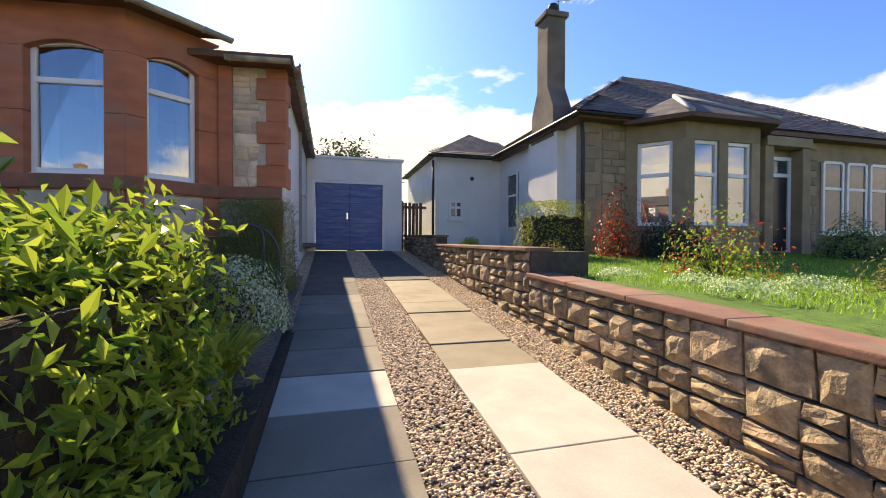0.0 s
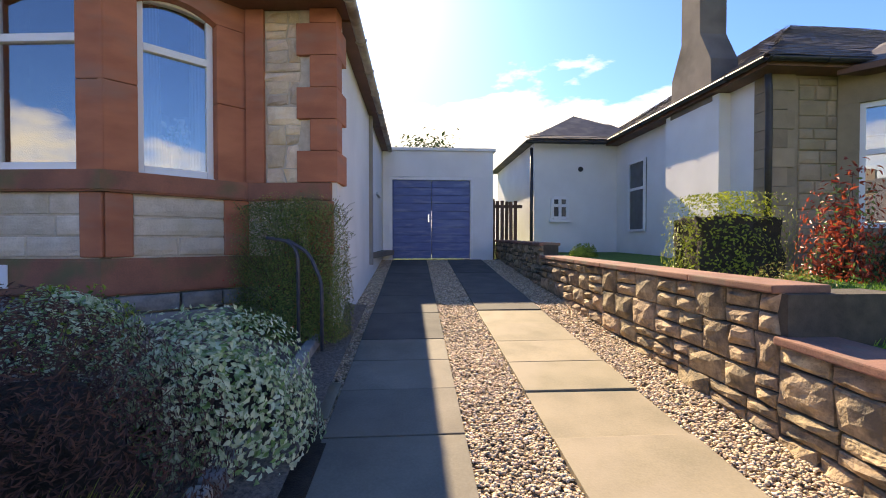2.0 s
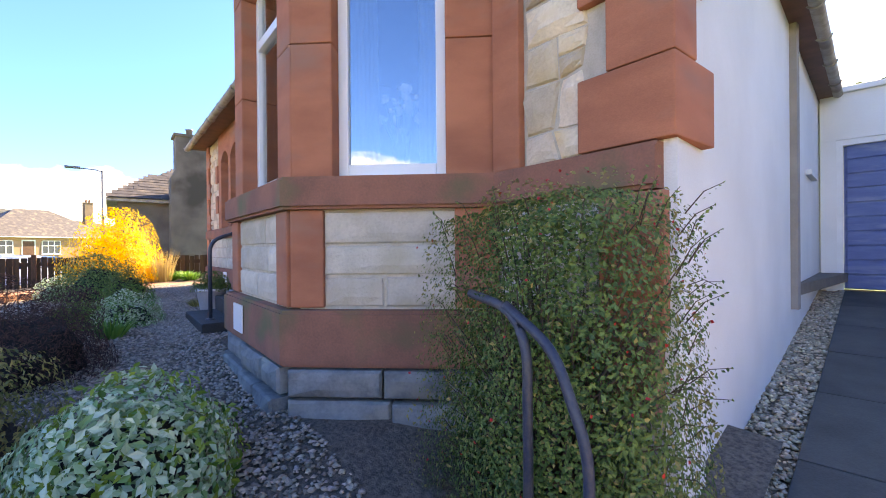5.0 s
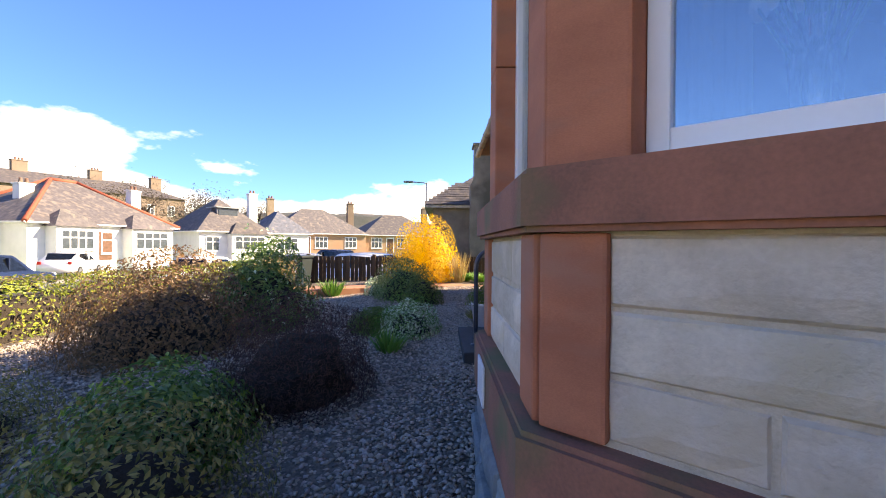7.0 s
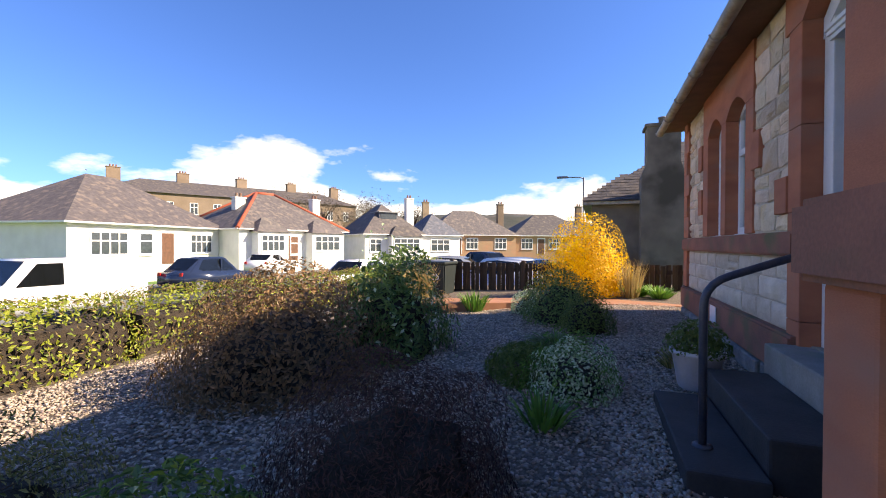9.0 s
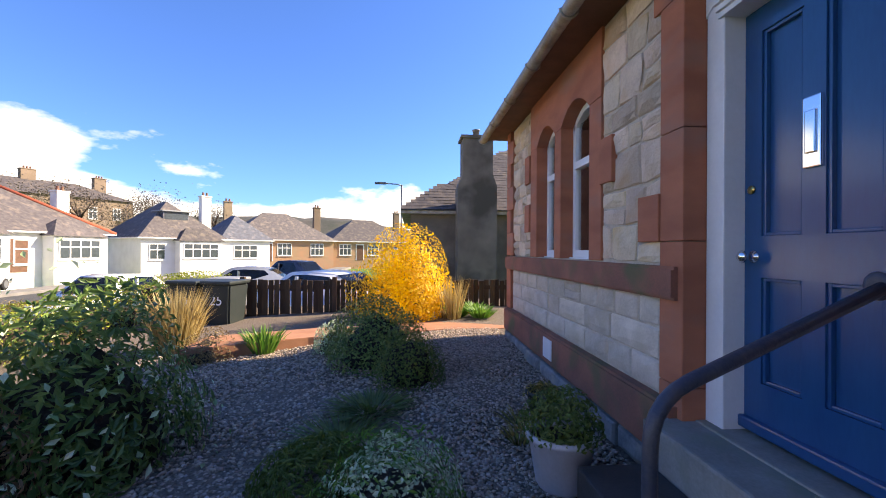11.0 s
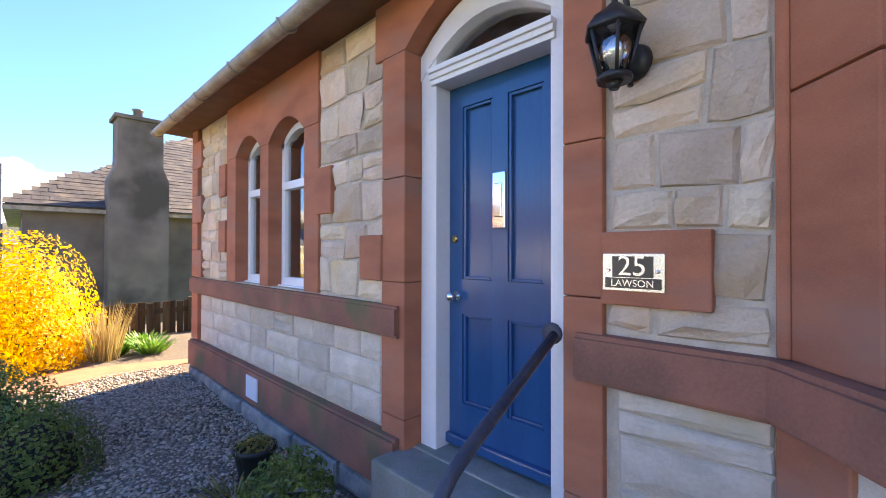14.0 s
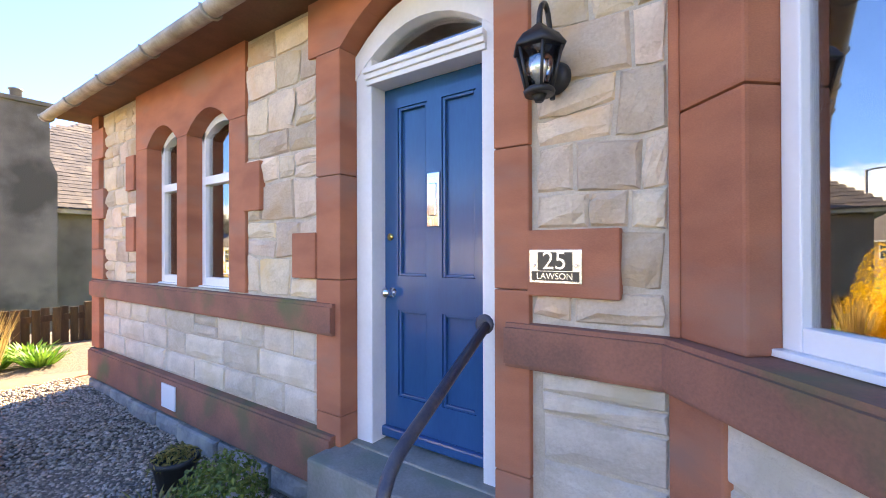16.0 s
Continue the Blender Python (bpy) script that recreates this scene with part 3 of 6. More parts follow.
# rubble fields (upper) and squared fields (lower)
for x0, x1 in ((-9.40, -8.50), (-6.58, -6.02 + 0.22), (-4.40, BAY_C - JX - 0.02), (BAY_C + JX + 0.20, -0.34)):
    stones(house, x0, x1, 2.56, EAVE - 0.02, I4, (0.12, 0.27), (0.14, 0.38), M["stone"], depth=0.020, rough=0.016, gap=0.010, big=0.4, wave=0.04)
for x0, x1 in ((-9.40, -5.82), (-4.38, BAY_C - JX - 0.02), (BAY_C + JX + 0.02, -0.34)):
    stones(house, x0, x1, 1.80, 2.36, I4, (0.17, 0.20), (0.28, 0.62), M["stonepale"], depth=0.022, rough=0.010, gap=0.008, big=0.12, wave=0.012)
for i in range(3):
    m, ln = plane_from(bay_pts[i], bay_pts[i + 1])
    stones(house, 0.19, ln - 0.19, 1.80, 2.36, m, (0.18, 0.19), (0.30, 0.95), M["stonepale"], depth=0.020, rough=0.008, gap=0.008, wave=0.008)


# red dressings
def block(x0, x1, z0, z1, d=0.03, t=0.1, m=I4, bevel=0.008, name="dressing", mt=None):
    return part(name, boxm(x0, x1, -d, t, z0, z1, bevel=bevel, m=m), mt or M["red"], house)


# corner quoins of the left and right ends
z = 2.56
k = 0
while z < EAVE - 0.05:
    h = min(0.33, EAVE - z)
    block(XL - 0.02, XL + (0.20 if k % 2 else 0.34), z, z + h - 0.004, d=0.046)
    block(-0.36 if k % 2 == 0 else -0.22, 0.065, z, z + h - 0.004, d=0.046, t=0.16 if k % 2 else 0.34)
    z += h
    k += 1
block(XL - 0.02, XL + 0.22, 1.80, 2.36, d=0.046)
block(-0.26, 0.02, 1.80, 2.36, d=0.046, t=0.22)
# windows' dressings
for x0, x1 in ((-8.50, -8.25), (-7.64, -7.46), (-6.80, -6.58)):
    block(x0, x1, 2.56, 3.83, d=0.025, t=0.27)
for z0 in (2.56 + 0.32, 3.48):
    block(-8.70, -8.50, z0 - 0.02, z0 + 0.32, d=0.045)
block(-6.58, -6.37, 3.14, 3.48, d=0.045)
for x0, x1 in WIN:
    bm = bmesh.new(); arch_field(bm, x0, x1, 0, 3.83, 0.16, -0.025, 0.27, I4, EAVE + 0.02)
    part("lintel", bm, M["red"], house, "red sandstone lintel with a shallow arch")
for x0, x1 in ((-8.50, -8.25), (-7.64, -7.46), (-6.80, -6.58)):
    part("lintel_end", boxm(x0, x1, -0.025, 0.27, 3.832, EAVE + 0.02), M["red"], house)
# door dressings
for z0, z1 in ((1.25, 1.90), (1.903, 2.688), (2.691, 3.30), (3.303, 4.03)):
    block(-5.79, DX0, z0, z1, d=0.035, t=0.30)
    block(DX1, -4.42, z0, z1, d=0.035, t=0.30)
block(-6.01, -5.785, 2.69, 2.97, d=0.048)
block(-4.425, -4.06, 2.67, 2.94, d=0.048)
bm = bmesh.new()
arch_field(bm, DX0, DX1, 0, 4.03, 0.24, -0.035, 0.30, I4, EAVE + 0.06)
box(bm, -5.86, DX0, -0.035, 0.30, 4.032, EAVE + 0.02)
box(bm, DX1, -4.40, -0.035, 0.30, 4.032, EAVE + 0.02)
part("door_arch", bm, M["red"], house, "red sandstone arch over the front door")

# bay pillars and lintel: wider at the wall than at the front corners
PIL = ((0.30, 0.25), (0.25, 0.25), (0.25, 0.30))
for i in range(3):
    m, ln = plane_from(bay_pts[i], bay_pts[i + 1])
    pl, pr = PIL[i]
    for (x0, x1) in ((0.0, pl), (ln - pr, ln)):
        block(x0 + 0.002, x1 - 0.002, 2.55, 3.33, d=0.0, t=0.20, m=m, bevel=0.012, name="bay_pillar")
        block(x0 + 0.002, x1 - 0.002, 3.334, 4.12, d=0.0, t=0.20, m=m, bevel=0.012, name="bay_pillar")
        block(x0 + (0.002 if x0 == 0 else 0.05), x1 - (0.05 if x0 == 0 else 0.002), 1.80, 2.362, d=0.03, t=0.16, m=m, bevel=0.012, name="bay_pillar")
    bm = bmesh.new()
    arch_field(bm, pl, ln - pr, 0, 4.12, 0.10, 0.0, 0.20, m, EAVE + 0.3)
    box(bm, 0, pl, 0.0, 0.20, 4.122, EAVE + 0.3, m=m); box(bm, ln - pr, ln, 0.0, 0.20, 4.122, EAVE + 0.3, m=m)
    part("bay_lintel", bm, M["red"], house, "red sandstone bay lintel with a shallow arch")
for i in (1, 2):
    bm = bmesh.new()
    lathe(bm, [(0.05, 2.55), (0.05, 4.6)], 8, m=pose(bay_pts[i][0] + (0.035 if i == 1 else -0.035), bay_pts[i][1] + 0.05, 0))
    part("bay_pillar", bm, M["red"], house)
block(BAY_C + JX, BAY_C + JX + 0.19, 2.552, EAVE, d=0.046)
block(BAY_C - JX - 0.015, BAY_C - JX + 0.02, 2.552, EAVE, d=0.03)

# side wall of white harling, back and inner walls
b_ = bmesh.new()
box(b_, -0.30, 0.0, 0.30, 12.5, 0.6, 4.55, m=DM)
tagged(link("wall_east", b_, M["harl"]), "white harled side wall of the bungalow", "wall", kind="structure")
b_ = bmesh.new()
box(b_, 0.0, 0.05, 0.0, 0.36, 0.95, 4.36, m=DM)
part("corner_strip", b_, M["harl"], house, "white harled corner")
b_ = bmesh.new()
box(b_, XL, XL + 0.3, 0.3, 10.5, 0.6, 4.5)
tagged(link("wall_west", b_, M["render_grey"]), "rendered gable wall of the bungalow", "wall", kind="structure")
b_ = bmesh.new()
box(b_, XL, -1.0, 10.5, 10.8, 0.6, 4.5)
tagged(link("wall_north", b_, M["harl"]), "white harled back wall", "wall", kind="structure")
b_ = bmesh.new()
box(b_, XL + 0.3, -0.32, 3.6, 3.7, 1.5, 4.5); box(b_, -6.2, -6.1, 0.31, 3.6, 1.5, 4.5); box(b_, -4.35, -4.25, 0.31, 3.6, 1.5, 4.5)
box(b_, -0.80, -0.72, 0.31, 3.6, 1.5, 4.5)
tagged(link("wall_inner", b_, M["dark"]), "plain inner walls of the rooms", "wall", kind="structure")
tagged(link("floor_inner", boxm(XL + 0.3, -0.4, 0.31, 10.5, 1.6, 1.72), M["carpet"]), "carpeted floor inside the bungalow", "floor", kind="structure")
tagged(link("ceiling_inner", boxm(XL + 0.3, -0.5, 0.31, 10.5, 4.37, 4.43), M["dark"]), "plain ceiling inside the bungalow", "ceiling", kind="structure")
bm = bmesh.new()
prism(bm, [(BAY_C - JX + 0.2, 0.3), (BAY_C - CX + 0.08, CY + 0.2), (BAY_C + CX - 0.08, CY + 0.2), (BAY_C + JX - 0.2, 0.3)], 2.3, 2.55)
part("bay_ledge", bm, M["whitepaint"], house, "white inner window ledge of the bay")


# roof: eaves board, gutter, slates
def slates(parent, p0, along, up, length, height, cw, ch, material, lift=0.012, name="slate", trim=None, joined=True):
    """Rows of overlapping slates on a roof plane, joined."""
    bm_v, bm_f = [], []
    along, up = Vector(along).normalized(), Vector(up).normalized()
    nrm = along.cross(up).normalized()
    p0 = Vector(p0)
    rows_ = int(height / ch)
    for r in range(rows_):
        o = (r % 2) * cw / 2
        k = -1
        while (k) * cw - o < length:
            a0, a1 = max(0, k * cw + o), min(length, (k + 1) * cw + o - 0.008)
            k += 1
            if a1 - a0 < 0.03:
                continue
            c = (a0 + a1) / 2
            if trim and not (trim(c, r * ch)):
                continue
            j = random.uniform(-.004, .006)
            q = len(bm_v)
            for (aa, bb, hh) in ((a0, r * ch + random.uniform(-.006, .006), lift), (a1, r * ch + random.uniform(-.006, .006), lift), (a1, r * ch + ch * 1.25, 0), (a0, r * ch + ch * 1.25, 0)):
                bm_v.append(p0 + along * aa + up * bb + nrm * (hh + j + 0.012))
            for i in range(2):
                bm_v.append(bm_v[q + i] - nrm * 0.012)
            bm_f += [(q, q + 1, q + 2, q + 3), (q + 1, q, q + 4, q + 5)]
    ob = from_np(name, bm_v, bm_f, material, parent)
    ob["kind"] = "stuff"
    return ob


roof = thing("house_roof", (0, 0, 4.4), "hipped slate roof with brown eaves and grey gutter", "roof")
roofpts = [(XL - 0.35, -0.34), (0.22, -0.34), (-1.0, 12.0), (XL - 0.35, 11.0)]
bm = bmesh.new()
prism(bm, roofpts, EAVE - 4.4 + 0.005, EAVE - 4.4 + 0.09)
part("eaves", bm, M["soffit"], roof, "brown painted eaves boards")
bm = bmesh.new()
prism(bm, off(bay_pts, 0.30)[0:1] + off(bay_pts, 0.30)[1:3] + off(bay_pts, 0.30)[3:4], 0.262, 0.30)
part("bay_eave_board", bm, M["soffit"], roof)
bm = bmesh.new()
lo = [bm.verts.new((x, y, 0.05)) for x, y in roofpts]
ri = [bm.verts.new(v) for v in ((-6.2, 5.0, 3.0), (-4.4, 5.0, 3.0))]
for f in ((lo[0], lo[1], ri[1], ri[0]), (lo[1], lo[2], ri[1]), (lo[2], lo[3], ri[0], ri[1]), (lo[3], lo[0], ri[0])):
    bm.faces.new(f)
part("roof_slope", bm, M["slate"], roof)


def gutter(parent, pts, r=0.06, material=None):
    """A half-round gutter along points, with a socket and bracket at every two metres."""
    bm = bmesh.new()
    for p, q in zip(pts, pts[1:]):
        p, q = Vector(p), Vector(q)
        d = (q - p).normalized()
        s = Vector((d.y, -d.x, 0)).normalized()
        n_ = 8
        ra, rb, ia, ib = [], [], [], []
        for i in range(n_ + 1):
            a_ = math.pi * i / n_
            o = s * math.cos(a_) * r + Vector((0, 0, -math.sin(a_) * r))
            ra.append(bm.verts.new(p + o)); rb.append(bm.verts.new(q + o))
            ia.append(bm.verts.new(p + o * 0.88)); ib.append(bm.verts.new(q + o * 0.88))
        for i in range(n_):
            f = bm.faces.new((ra[i], ra[i + 1], rb[i + 1], rb[i])); f.smooth = True
            f = bm.faces.new((ia[i + 1], ia[i], ib[i], ib[i + 1])); f.smooth = True
        bm.faces.new((ra[0], rb[0], ib[0], ia[0])); bm.faces.new((ra[-1], ia[-1], ib[-1], rb[-1]))
        ln = (q - p).length
        for k in range(int(ln / 0.9) + 1):
            c = p + d * min(k * 0.9 + 0.05, ln - 0.05)
            tube(bm, [c + s * math.cos(a_) * r * 1.12 - Vector((0, 0, math.sin(a_) * r * 1.12)) for a_ in np.linspace(0, math.pi, 7)], 0.011, 5)
    return part("gutter", bm, material or M["gutter"], parent, "grey half-round gutter with joint sockets")


gutter(roof, [(XL - 0.38, -0.36, -0.03), (BAY_C - JX - 0.2, -0.36, -0.03)])
gutter(roof, [(BAY_C + JX + 0.2, -0.36, -0.03), (0.2, -0.36, -0.03)])
gutter(roof, [(x, y, 0.26) for x, y in off(bay_pts, 0.34)])
gutter(roof, [(*uv(0.22, -0.3), -0.03), (*uv(0.22, 12.0), -0.03)])
b_ = bmesh.new(); box(b_, 0.0, 0.20, 0.2, 12, -0.06, 0.0, m=DM); part("side_soffit", b_, M["soffit"], roof)


# ---- windows of our house ----
def window(name, w, h, m, label, transom=0.72, arched=0.0, fr=0.06, mullion=None):
    """A white framed window: frame, transom, two panes. Origin at the lower left outer corner, -y out."""
    e = thing(name, (0, 0, 0), label, "window", kind="structure")
    e.matrix_basis = m
    bm = bmesh.new()
    box(bm, 0, fr, 0, 0.07, 0, h + arched * 0.3, bevel=0.006); box(bm, w - fr, w, 0, 0.07, 0, h + arched * 0.3, bevel=0.006)
    box(bm, fr, w - fr, 0, 0.07, 0, fr * 1.15, bevel=0.006)
    if arched:
        n_ = 8
        up = [(w * i / n_, h + arched * (1 - (2 * i / n_ - 1) ** 2)) for i in range(n_ + 1)]
        dn = [(x, z - fr) for x, z in up]
        for i in range(n_):
            profile(bm, [up[i], up[i + 1], dn[i + 1], dn[i]], 0, 0.07)
    else:
        box(bm, fr, w - fr, 0, 0.07, h - fr, h, bevel=0.006)
    part("window_frame", bm, M["white"], e)
    if transom:
        part("transom", boxm(fr, w - fr, -0.008, 0.06, h * transom - 0.035, h * transom + 0.035, bevel=0.006), M["white"], e)
    for z0, z1 in (((fr, h * transom - 0.03), (h * transom + 0.03, h + arched * 0.5 - fr)) if transom else ((fr, h - fr),)):
        p = part("pane", boxm(fr * 0.7, w - fr * 0.7, 0.030, 0.036, z0, z1), M["glass"], e)
        p.visible_shadow = False
    part("window_sill", boxm(-0.01, w + 0.01, -0.03, 0.05, -0.022, 0.0, bevel=0.004), M["white"], e)
    return e


for i in range(3):
    m, ln = plane_from(bay_pts[i], bay_pts[i + 1])
    window("window_%d" % (i + 1), ln - sum(PIL[i]), 1.62, m @ pose(PIL[i][0], 0.11, 2.575), "white framed bay window with a top light", arched=0.06)
for k, (x0, x1) in enumerate(WIN):
    window("window_%d" % (k + 4), x1 - x0, 1.26, pose(x0, 0.10, 2.572), "narrow white arched window with a top light", arched=0.15, transom=0.70)
    bm = bmesh.new()
    for j in range(7):
        xx = x0 + 0.05 + j * (x1 - x0 - 0.1) / 7
        box(bm, xx, xx + 0.055, 0.33 + 0.012 * (j % 2), 0.345 + 0.012 * (j % 2), 2.6, 4.0)
    tagged(link("window_blind", bm, M["greycurtain"]), "grey vertical blind hanging behind the window", "blind", "blinds")


def curtain(x, y, z0, z1, w, rz, name="net_curtain"):
    bm = bmesh.new()
    n_ = 28
    a_ = [bm.verts.new((w * i / n_, 0.025 * math.sin(i * 1.5) + 0.01 * math.sin(i * 0.7), z0)) for i in range(n_ + 1)]
    b2 = [bm.verts.new((w * i / n_ * 0.9, 0.02 * math.sin(i * 1.5), z1)) for i in range(n_ + 1)]
    for i in range(n_):
        f = bm.faces.new((a_[i], a_[i + 1], b2[i + 1], b2[i])); f.smooth = True
    bmesh.ops.solidify(bm, geom=bm.faces[:], thickness=0.004)
    ob = tagged(link(name, bm, M["curtain"]), "pale curtain hanging inside the bay window", "curtain", "curtains")
    ob.matrix_basis = pose(x, y, 0, 0, 0, rz)


for i, (a_, b2) in enumerate(((0.26, 0.16), (0.26, 0.16), (0.26, 0.16))):
    m, ln = plane_from(bay_pts[i], bay_pts[i + 1])
    for s in (0.28, ln - 0.28 - 0.20):
        p = m @ Vector((s, 0.25, 0))
        curtain(p.x, p.y, 2.45, 4.2, 0.2, math.degrees(m.to_euler().z))

# vase of white flowers on the bay's ledge
m, ln = plane_from(bay_pts[2], bay_pts[3])
vp = m @ Vector((ln * 0.50, 0.29, 0))
vase = thing("flower_vase", (vp.x, vp.y, 2.55), "clear glass vase of white flowers on the ledge", "vase")
bm = bmesh.new(); lathe(bm, [(0.05, 0), (0.06, 0.02), (0.05, 0.12), (0.065, 0.34), (0.06, 0.34), (0.045, 0.12), (0.05, 0.03)], 16); part("vase", bm, M["glass"], vase)
fb, sb = bmesh.new(), bmesh.new()
rnd = random.Random(5)
for i in range(44):
    a_, r_ = rnd.uniform(0, 6.28), rnd.uniform(0.02, 0.13)
    tip = Vector((math.cos(a_) * r_, math.sin(a_) * r_, rnd.uniform(0.42, 0.62) - r_ * 0.3))
    tube(sb, [(0, 0, 0.05), tip * 0.5 + Vector((0, 0, 0.08)), tip], 0.004, 5)
    s = 0.027 if i < 18 else 0.015
    lathe(fb, [(s * .2, -s), (s * .8, -s * .5), (s, 0.2 * s), (s * .7, s), (s * .3, s * 0.6)], 8, m=Matrix.Translation(tip))
part("blooms", fb, M["flower"], vase, "white blooms"); part("stems", sb, L["bulb"], vase, "green stems")

# ---- front door ----
door = thing("door_1", (DX0, 0.085, 1.55), "closed blue panelled front door in a white frame", "door", kind="structure")
w = DX1 - DX0
bm = bmesh.new()
box(bm, 0.004, 0.13, 0.006, 0.194, 0.0, 2.46, bevel=0.008); box(bm, w - 0.13, w - 0.004, 0.006, 0.194, 0, 2.46, bevel=0.008)
n_ = 10
up = [(0.004 + (w - 0.008) * i / n_, 2.465 + 0.235 * (1 - (2 * i / n_ - 1) ** 2)) for i in range(n_ + 1)]
for i in range(n_):
    profile(bm, [up[i], up[i + 1], (up[i + 1][0], up[i + 1][1] - 0.14), (up[i][0], up[i][1] - 0.14)], 0.0, 0.20)
part("door_frame", bm, M["whitepaint"], door, "white painted arched frame")
bm = bmesh.new()
for dz, dy in ((0, 0.0), (0.03, -0.015), (0.06, -0.03)):
    box(bm, 0.10, w - 0.10, dy - 0.01, 0.12, 2.27 + dz, 2.30 + dz, bevel=0.004)
part("door_transom", bm, M["whitepaint"], door, "white moulded transom")
p = part("fanlight", boxm(0.12, w - 0.12, 0.07, 0.076, 2.36, 2.66), M["glass"], door); p.visible_shadow = False
part("threshold", boxm(0.0, w, -0.05, 0.14, 0.0, 0.19, bevel=0.01), M["step"], door, "pale stone threshold")
dw = w - 0.26
LX = 0.13
bm = bmesh.new()
ST = (0.0, 0.10, dw / 2 - 0.05, dw / 2 + 0.05, dw - 0.10, dw)
box(bm, LX, LX + dw, 0.10, 0.125, 0.20, 2.27)
for a_, b2 in ((ST[0], ST[1]), (ST[2], ST[3]), (ST[4], ST[5])):
    box(bm, LX + a_, LX + b2, 0.07, 0.10, 0.20, 2.27)
for z0, z1 in ((0.20, 0.45), (0.96, 1.16), (2.15, 2.27)):
    for a_, b2 in ((ST[1], ST[2]), (ST[3], ST[4])):
        box(bm, LX + a_, LX + b2, 0.07, 0.10, z0, z1)
leaf = part("door_leaf", bm, M["bluedoor"], door, "glossy blue painted door leaf")
leaf.matrix_basis = pose(0, 0.05, 0)
for a_, b2 in ((ST[1], ST[2]), (ST[3], ST[4])):
    for z0, z1 in ((0.45, 0.96), (1.16, 2.15)):
        bm = bmesh.new()
        for q in ((a_, a_ + 0.018, z0, z1), (b2 - 0.018, b2, z0, z1), (a_ + 0.018, b2 - 0.018, z0, z0 + 0.018), (a_ + 0.018, b2 - 0.018, z1 - 0.018, z1)):
            box(bm, LX + q[0], LX + q[1], 0.078, 0.101, q[2], q[3], bevel=0.005)
        part("panel_moulding", bm, M["bluedoor"], leaf)
part("weather_bar", boxm(LX - 0.005, LX + dw + 0.005, 0.035, 0.075, 0.21, 0.27, bevel=0.012), M["bluedoor"], leaf, "blue weather bar")
bm = bmesh.new(); lathe(bm, [(0.03, 0), (0.03, 0.006), (0.012, 0.012), (0.012, 0.035), (0.028, 0.05), (0.032, 0.065), (0.02, 0.08), (0.004, 0.083)], 16, m=pose(LX + 0.06, 0.07, 1.06, 90)); part("knob", bm, M["chrome"], leaf, "chrome door knob")
bm = bmesh.new(); lathe(bm, [(0.022, 0), (0.022, 0.008), (0.008, 0.01)], 12, m=pose(LX + 0.045, 0.07, 1.39, 90)); part("keyhole", bm, M["brass"], leaf, "small brass lock")
lp = part("letter_plate", boxm(LX + dw / 2 - 0.042, LX + dw / 2 + 0.042, 0.055, 0.07, 1.44, 1.74, bevel=0.005), M["chrome"], leaf, "chrome upright letter plate")
part("letter_flap", boxm(LX + dw / 2 - 0.024, LX + dw / 2 + 0.024, 0.046, 0.056, 1.50, 1.68, bevel=0.005), M["chrome"], leaf)

# steps, rail
st = tagged(link("door_step", boxm(-5.64, -4.50, -0.22, 0.08, 1.30, 1.73, bevel=0.015), M["step"]), "worn grey stone step below the front door", "step")
st = tagged(link("lower_step", boxm(-5.55, -4.30, -0.62, -0.225, 1.05, 1.53, bevel=0.015), M["stepdark"]), "dark painted lower step in front of the door", "step")
st = tagged(link("bottom_step", boxm(-5.40, -4.20, -0.98, -0.63, 1.05, 1.37, bevel=0.015), M["stepdark"]), "dark painted bottom step on the gravel", "step")
bm = bmesh.new()
tube(bm, bend([(-4.50, -0.85, 1.30), (-4.50, -0.85, 2.24), (-4.62, -0.03, 2.53)], 0.13), 0.021, 10)
rail = tagged(link("hand_rail", bm, M["railblue"]), "worn dark metal handrail beside the door steps", "handrail")
bm = bmesh.new(); lathe(bm, [(0.05, 0), (0.05, 0.012), (0.03, 0.02)], 12, m=pose(-4.50, -0.85, 1.365)); part("foot_plate", bm, M["railblue"], rail)
bm = bmesh.new(); lathe(bm, [(0.045, 0), (0.045, 0.01), (0.03, 0.016)], 12, m=pose(-4.63, -0.036, 2.53, 90)); part("wall_plate", bm, M["railblue"], rail)

# lamp on the wall
lamp = thing("wall_lantern", (-4.31, -0.02, 3.55), "black metal carriage lantern fixed to the stone wall", "lamp")
bm = bmesh.new(); lathe(bm, [(0.065, 0), (0.07, 0.01), (0.055, 0.03), (0.03, 0.04)], 20, m=pose(0, 0, 0, 90)); part("wall_plate", bm, M["blackmetal"], lamp)
bm = bmesh.new(); tube(bm, bend([(0, -0.03, -0.09), (0, -0.03, 0.0), (0, -0.06, 0.2), (0, -0.10, 0.27), (0, -0.16, 0.22), (0, -0.17, 0.13)], 0.04), 0.011, 8); part("arm", bm, M["blackmetal"], lamp)
LC = pose(0, -0.17, 0)
bm = bmesh.new(); lathe(bm, [(0.10, 0.05), (0.105, 0.058), (0.075, 0.10), (0.03, 0.135), (0.015, 0.15)], 6, m=LC); part("roof", bm, M["blackmetal"], lamp)
bm = bmesh.new()
for i in range(6):
    a_ = i * math.pi / 3
    tube(bm, [Vector((0.088 * math.cos(a_), -0.17 + 0.088 * math.sin(a_), 0.05)), Vector((0.05 * math.cos(a_), -0.17 + 0.05 * math.sin(a_), -0.10))], 0.006, 5)
lathe(bm, [(0.055, -0.115), (0.06, -0.10), (0.05, -0.09)], 12, m=LC); lathe(bm, [(0.015, -0.14), (0.03, -0.115)], 8, m=LC)
